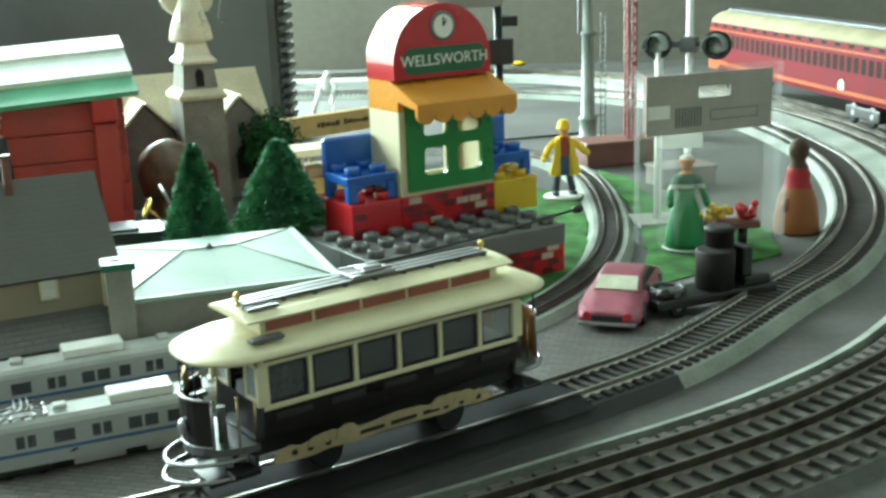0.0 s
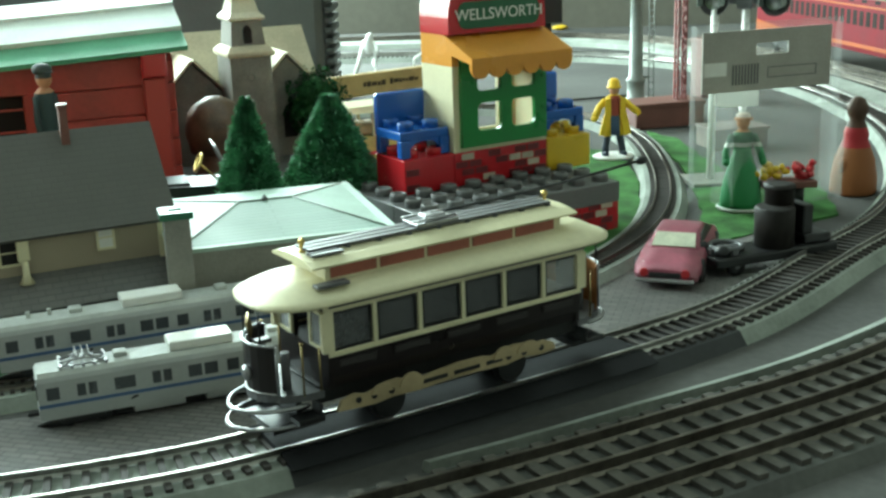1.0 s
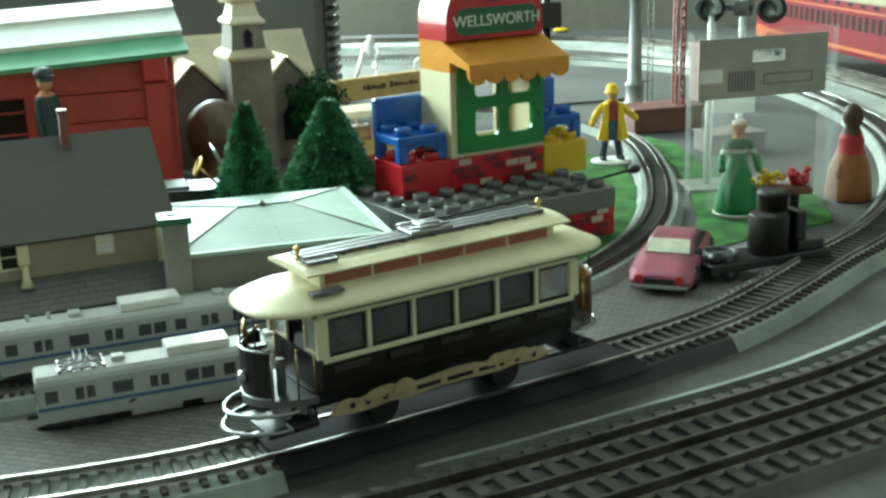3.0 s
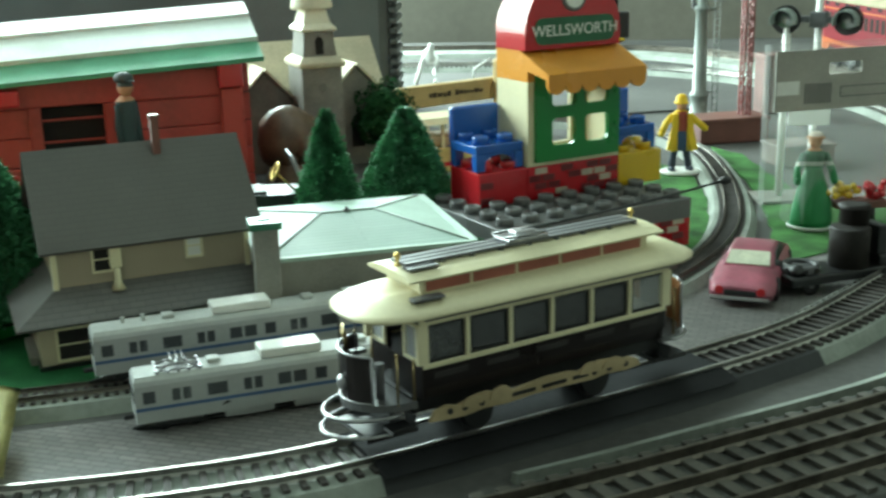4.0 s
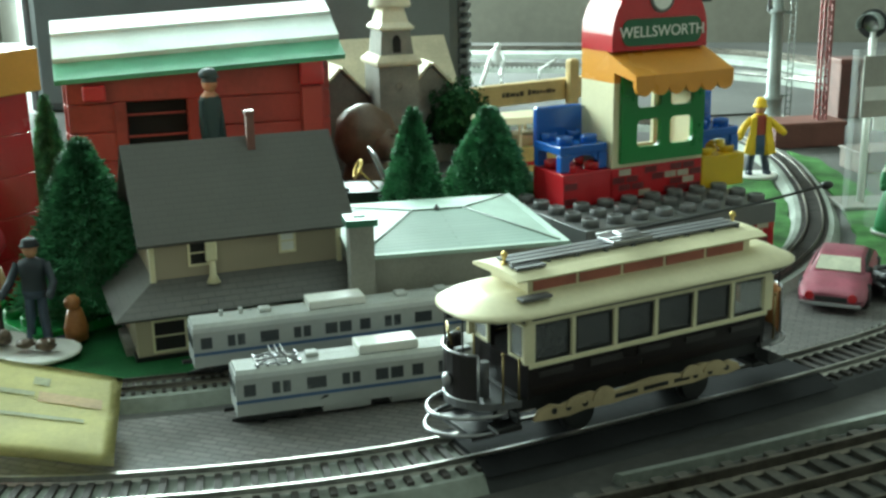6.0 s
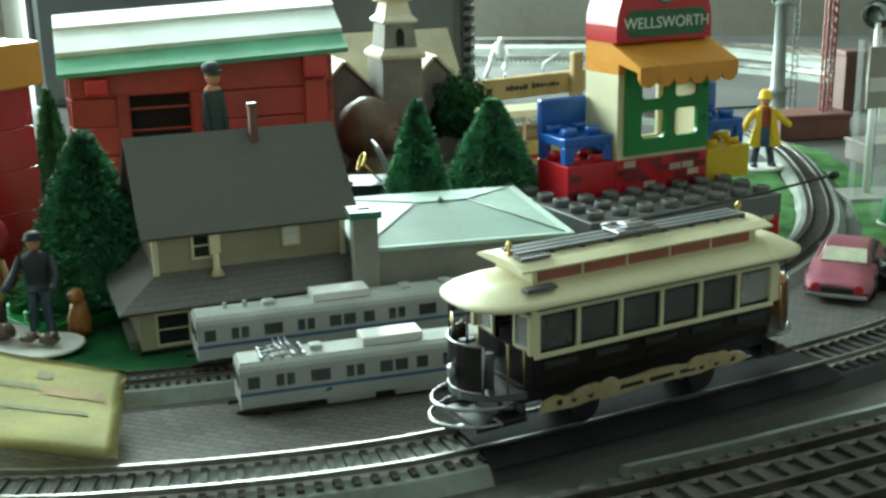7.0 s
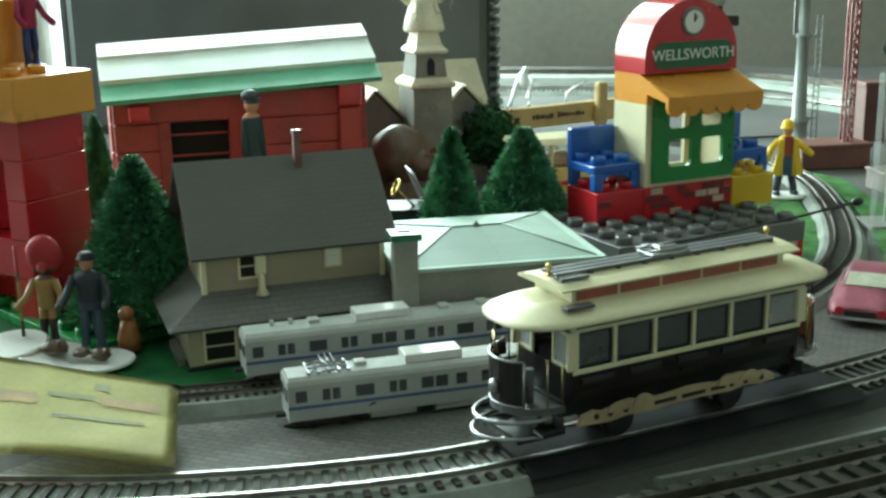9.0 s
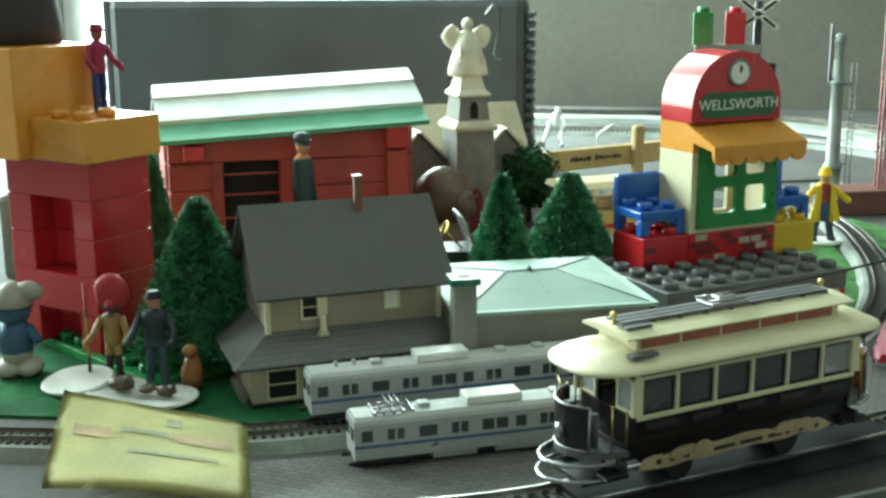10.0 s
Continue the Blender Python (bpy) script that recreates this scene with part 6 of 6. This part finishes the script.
for x, wt, wb, z1 in ((18, 12.6, 13.4, 13.4), (6, 11, 13.2, 19.2), (-14, 10.8, 13.2, 19.6), (-34, 12, 13.2, 13)):
    rings.append([bm.verts.new(p) for p in ((x, -wb, 12.4), (x, -wt, z1 - 0.6), (x, -wt + 2, z1), (x, wt - 2, z1), (x, wt, z1 - 0.6), (x, wb, 12.4))])
for a, b in zip(rings, rings[1:]):
    bridge(bm, a, b)
bm.faces.new(rings[0][::-1])
bm.faces.new(rings[-1])
bmesh.ops.recalc_face_normals(bm, faces=bm.faces)
cabin = part("cabin", bm, CARPINK, PC)
bm = B()
sloped(bm, [(17.2, 10.6, 14.6), (17.2, -10.6, 14.6), (7.4, -9.6, 19.0), (7.4, 9.6, 19.0)], -0.7)
part("windscreen", bm, mat("cloudy_screen", (0.55, 0.55, 0.42), 0.25, bump=0.03), cabin, "cloudy yellowed windscreen")
for s in (-1, 1):
    bm = B()
    sloped(bm, [(12, s * 13.1, 14.5), (-24, s * 13.1, 14.5), (-14, s * 11.8, 18.4), (5, s * 11.8, 18.4)][::s], 0.5)
    part("side_window", bm, BLACK, cabin)
    bm = B()
    lathe(bm, [(2.2, 0), (2, 0.8)], 12)
    bmesh.ops.transform(bm, matrix=Matrix.Translation((42.6, s * 9.8, 8.2)) @ Matrix.Rotation(math.pi / 2, 4, 'Y'), verts=bm.verts)
    part("headlight", bm, RED, body)
    for x in (-26, 26):
        wheel_part(PC, x, s * 14.4, 5.8, 5.8, 2.2, BLACK)
boxpart("bumper", PC, SILVER, 41.5, 44.4, -14, 14, 3.6, 5.6, 0.8, "chrome front bumper")
boxpart("grille", PC, BLACK, 41.6, 43.4, -7.4, 7.4, 5.8, 8.6, 0.3)


# ---- dark toy steam crane engine ----
LC = thing("toy_boiler_wagon", at(174, 622, 1.0, 26), "black cast toy flat wagon with upright boiler", "wagon")
bm = B()
bx(bm, -36, 36, -11, 11, 5, 10, 1)
part("deck", bm, BLACK, LC)
bm = B()
lathe(bm, [(10, 10), (10, 29), (9.2, 30)], 24, 4, -1)
lathe(bm, [(7.4, 10), (7.4, 37), (8.0, 37.6), (8.0, 39.4), (5, 40)], 22, 10, 4)
part("boiler", bm, mat("cast_dark_brown", (0.016, 0.012, 0.010), 0.65, var=0.4, bump=0.3, spec=0.3), LC)
bm = B()
bx(bm, 17, 33, -9, 9, 10, 15, 1)
bx(bm, 17, 23, -7, 7, 15, 30, 1)
part("engine_block", bm, BLACK, LC)
bm = B()
tube(bm, [(-24 + 8 * math.cos(a), 8 * math.sin(a), 13) for a in [radians(24 * k) for k in range(15)]], 1.4, 6, True)
bx(bm, -34, -14, -2, 2, 10, 13, 0.5)
bx(bm, -26, -22, -9, 9, 10, 12.6, 0.5)
part("winch", bm, GUNMETAL, LC)
bm = B()
blob(bm, -34, 6, 12, 4, 4, 3, 2, 0.5)
blob(bm, -30, -6, 12, 4, 3, 3, 2, 0.5)
bx(bm, -46, -36, -1.4, 1.4, 5, 7.4, 0.4)
part("coupling", bm, BLACK, LC)
for x in (-24, 24):
    for s in (-1, 1):
        wheel_part(LC, x, s * 9, 5, 5, 1.4, BLACK)


# ---- yellow paper sheet ----
bm = B()
nx, ny = 16, 12
grid = []
for i in range(nx + 1):
    row = []
    for j in range(ny + 1):
        u, v = i / nx, j / ny
        a = Vector((-222, 362)).lerp(Vector((-143, 366)), u)
        b = Vector((-258, 448)).lerp(Vector((-167, 430)), u)
        q = a.lerp(b, v)
        z = 14.0 + 5.0 * v * (1 - 0.5 * u) + 2.2 * math.sin(u * 3.0 + 0.4) * (1 - v) + 0.9 * noise.noise(Vector((u * 3, v * 3, 2)))
        if j == 0:
            z -= 1.5
        row.append(bm.verts.new((q.x, q.y, z)))
    grid.append(row)
for i in range(nx):
    for j in range(ny):
        bm.faces.new((grid[i][j], grid[i + 1][j], grid[i + 1][j + 1], grid[i][j + 1])).smooth = True
bmesh.ops.solidify(bm, geom=bm.faces[:], thickness=0.3)
SH = solo("yellow_paper_sheet", bm, PAPER, "crumpled yellow printed paper slip lying over the tracks", "paper")



def sheet_z(u, v):
    return 14.0 + 5.0 * v * (1 - 0.5 * u) + 2.2 * math.sin(u * 3.0 + 0.4) * (1 - v) + 0.9 * noise.noise(Vector((u * 3, v * 3, 2)))


def sheet_print(u0, u1, v0, v1, ink):
    bm = B()
    k = 8
    rows_ = []
    for i in range(k + 1):
        for v in (v0, v1):
            u = u0 + (u1 - u0) * i / k
            q = Vector((-222, 362)).lerp(Vector((-143, 366)), u).lerp(Vector((-258, 448)).lerp(Vector((-167, 430)), u), v)
            rows_.append(bm.verts.new((q.x, q.y, sheet_z(u, v) + 0.42)))
    for i in range(k):
        bm.faces.new((rows_[2 * i], rows_[2 * i + 2], rows_[2 * i + 3], rows_[2 * i + 1]))
    bmesh.ops.solidify(bm, geom=bm.faces[:], thickness=0.1)
    part("print_bar", bm, ink, SH)


for u0, u1, v0, v1, ink in ((0.58, 0.66, 0.74, 0.84, INKBLUE), (0.62, 0.92, 0.55, 0.66, INKRED), (0.35, 0.60, 0.60, 0.65, INKBLUE), (0.10, 0.30, 0.50, 0.62, INKRED), (0.40, 0.85, 0.36, 0.40, INKBLUE)):
    sheet_print(u0, u1, v0, v1, ink)


# ---- red toy-brick tower ----
RT = thing("toy_brick_tower", at(-283, 533, 6.6, 68), "tall red toy-brick tower with orange block on top", "toy tower")
for k in range(5):
    z = k * 20.0
    for x0, x1, y0, y1 in ((0, 40, 0, 14), (0, 40, 46, 64), (14, 40, 14, 46)) if k in (0, 2, 3) else ((0, 40, 0, 64),):
        boxpart("tower_brick", RT, RED, x0, x1, y0, y1, z, z + 19.8, 0.5)
bm = B()
bx(bm, -6, 44, -6, 34, 100, 121, 0.8)
tb = part("top_block", bm, ORANGE, RT, "orange block with studs")
for a in range(2):
    for b in range(2):
        bm = B()
        studs(bm, -6 + a * U, -4 + b * U, 1, 1, 121)
        part("stud", bm, ORANGE, tb)
bm = B()
bx(bm, -14, 44, 34.2, 140, 100, 156, 0.8)
part("top_block", bm, ORANGE, RT, "large orange block")
bm = B()
lathe(bm, [(34, 0), (35, 8), (33, 24), (26, 40), (14, 50), (3, 54)], 24)
solo("dark_dome_hat", bm, mat("dark_felt", (0.035, 0.028, 0.03), 0.8), "dark rounded dome on the orange block", "dome", RT.matrix_world @ at(16, 84, 156.2))
bm = B()
figurine(bm, 46, 1.0, (20, 20), 3)
solo("red_blue_figurine", bm, two_tone("red_blue_figure_paint", (0, (0.035, 0.05, 0.17)), [(0.44, (0.30, 0.02, 0.07)), (0.80, (0.30, 0.10, 0.08)), (0.89, (0.26, 0.02, 0.03))], 46), "red and blue toy figurine on the orange block", "figurine", RT.matrix_world @ at(34, 26, 121.2))
BP = thing("green_baseplate", at(-339, 565, 1.6, -34), "green studded plastic baseplate under the red tower", "baseplate")
boxpart("plate", BP, GREEN, 0, 122, 0, 96, 0, 5, 0.5)
for k in range(7):
    bm = B()
    studs(bm, k * U, 0, 1, 1, 5)
    part("stud", bm, GREEN, BP)


# ---- dark case behind ----
CS = thing("charcoal_case", at(-355, 1210, 0.2, 4), "large charcoal hard case standing behind the barn", "case")
bm = B()
bx(bm, -222, 214, -40, 40, 0, 178, 10)
part("shell", bm, CHARCOAL, CS)
for k in range(16):
    boxpart("edge_rib", CS, CHARCOAL, 213, 221, -36, 36, 6 + k * 10, 12 + k * 10, 1.5)
boxpart("latch_strip", CS, GUNMETAL, -226, -219, -38, 38, 2, 176, 1.5)
bm = B()
bx(bm, -20, 20, -30, 30, 0, 60, 6)
solo("grey_canister", bm, POLEGREY, "grey-green plastic case part by the tower", "case", at(-420, 720, 0.2, 20))


# ---- red electric coaches on the outer track ----
def coach(m, L, label, front=False):
    T = thing("toy_electric_coach", m, label, "train car", "red coaches")
    W, z0 = 26.0, 12.0
    bm = B()
    ext(bm, [(-W + 1, z0 + 8), (W - 1, z0 + 8), (W, z0 + 14), (W, 58), (-W, 58), (-W, z0 + 14)], 'x', -L / 2, L / 2)
    body = part("body", bm, COACHRED, T)
    for s in (-1, 1):
        bm = B()
        ext(bm, [(-L / 2, z0 + 6), (-L / 2 + 26, z0 + 6), (-L / 2 + 34, z0 + 12), (L / 2 - 34, z0 + 12), (L / 2 - 26, z0 + 6), (L / 2, z0 + 6), (L / 2, z0 + 18), (L / 2 - 60, z0 + 15), (-L / 2 + 60, z0 + 15), (-L / 2, z0 + 18)], 'y', s * (W + 0.2) - 0.4, s * (W + 0.2) + 0.4)
        part("orange_skirt", bm, COACHORANGE, body, "orange lower side band")
        n = int((L - 20) // 13)
        for k in range(n):
            x = -L / 2 + 10 + k * 13
            boxpart("window", body, COACHGLASS, x + 1, x + 9, s * W - 0.3, s * W + 0.3, 42, 54)
        boxpart("belt_moulding", body, COACHORANGE, -L / 2, L / 2, s * (W + 0.2) - 0.3, s * (W + 0.2) + 0.3, 57, 58.6)
        for k in range(n // 2):
            x = -L / 2 + 12 + k * 26
            boxpart("upper_window", body, DECKBLACK, x, x + 10, s * (W - 1) - 0.3, s * (W - 1) + 0.5, 60.5, 63.5)
        bm = B()
        lathe(bm, [(5, 0), (5, 0.4)], 18)
        bmesh.ops.transform(bm, matrix=Matrix.Translation((85 if L > 400 else 0, s * (W + 0.1), 30)) @ Matrix.Rotation(-s * math.pi / 2, 4, 'X'), verts=bm.verts)
        part("round_emblem", bm, CREAM, body)
    bm = B()
    ext(bm, [(-W + 0.5, 58), (W - 0.5, 58), (W - 1, 64.5), (-W + 1, 64.5)], 'x', -L / 2, L / 2)
    part("letter_board", bm, COACHRED if not front else CREAM, T)
    bm = B()
    prof = [(W * math.cos(radians(a)), 64.4 + 11 * math.sin(radians(a))) for a in range(0, 181, 15)]
    x0, x1 = -L / 2 - 2, L / 2 + 2
    rings = []
    for x, k, dz in ((x0, 0.7, 0), (x0 + 6, 1, 0), (x1 - 22, 1, 0), (x1 - 8, 0.9, -1), (x1, 0.6, -2.5)):
        rings.append([bm.verts.new((x, y * k, 64.4 + (z - 64.4) * k + min(0, dz) * (1 if z > 65 else 0))) for y, z in prof])
    for a, b in zip(rings, rings[1:]):
        for i in range(len(prof) - 1):
            bm.faces.new((a[i], a[i + 1], b[i + 1], b[i])).smooth = True
        bm.faces.new((a[0], b[0], b[-1], a[-1]))
    bm.faces.new(rings[0])
    bm.faces.new(rings[-1][::-1])
    bmesh.ops.recalc_face_normals(bm, faces=bm.faces)
    roof = part("roof", bm, SILVER if front else COACHCREAM, T, "silver curved roof" if front else "cream curved roof")
    boxpart("roof_walk", roof, BLACK if front else GUNMETAL, -L / 2 + 10, L / 2 - (100 if front else 20), -9, 9, 74.6, 80 if front else 77.5, 1)
    if front:
        bm = B()
        cy(bm, L / 2 - 66, -8, 72, 79, 4.5, 4)
        part("roof_vent", bm, BLACK, roof)
    for x in (-L / 2 + 52, 110 if L > 400 else L / 2 - 52):
        bm = B()
        bx(bm, x - 30, x + 30, -18, 18, 5, 15, 1.5)
        part("bogie", bm, BLACK, T)
        for dx in (-17, 17):
            for s in (-1, 1):
                wheel_part(T, x + dx, s * 15.9, 9, 9, 2, BLACK)
    return T


coach(at(391, 1218, 12, -78.2) @ Matrix.Diagonal((1, 1, 1.14, 1)), 460, "red toy electric coach with orange skirt and cream roof")
coach(at(-318, 238, 10, 8), 262, "red toy coach with silver roof and cream letter board", True)
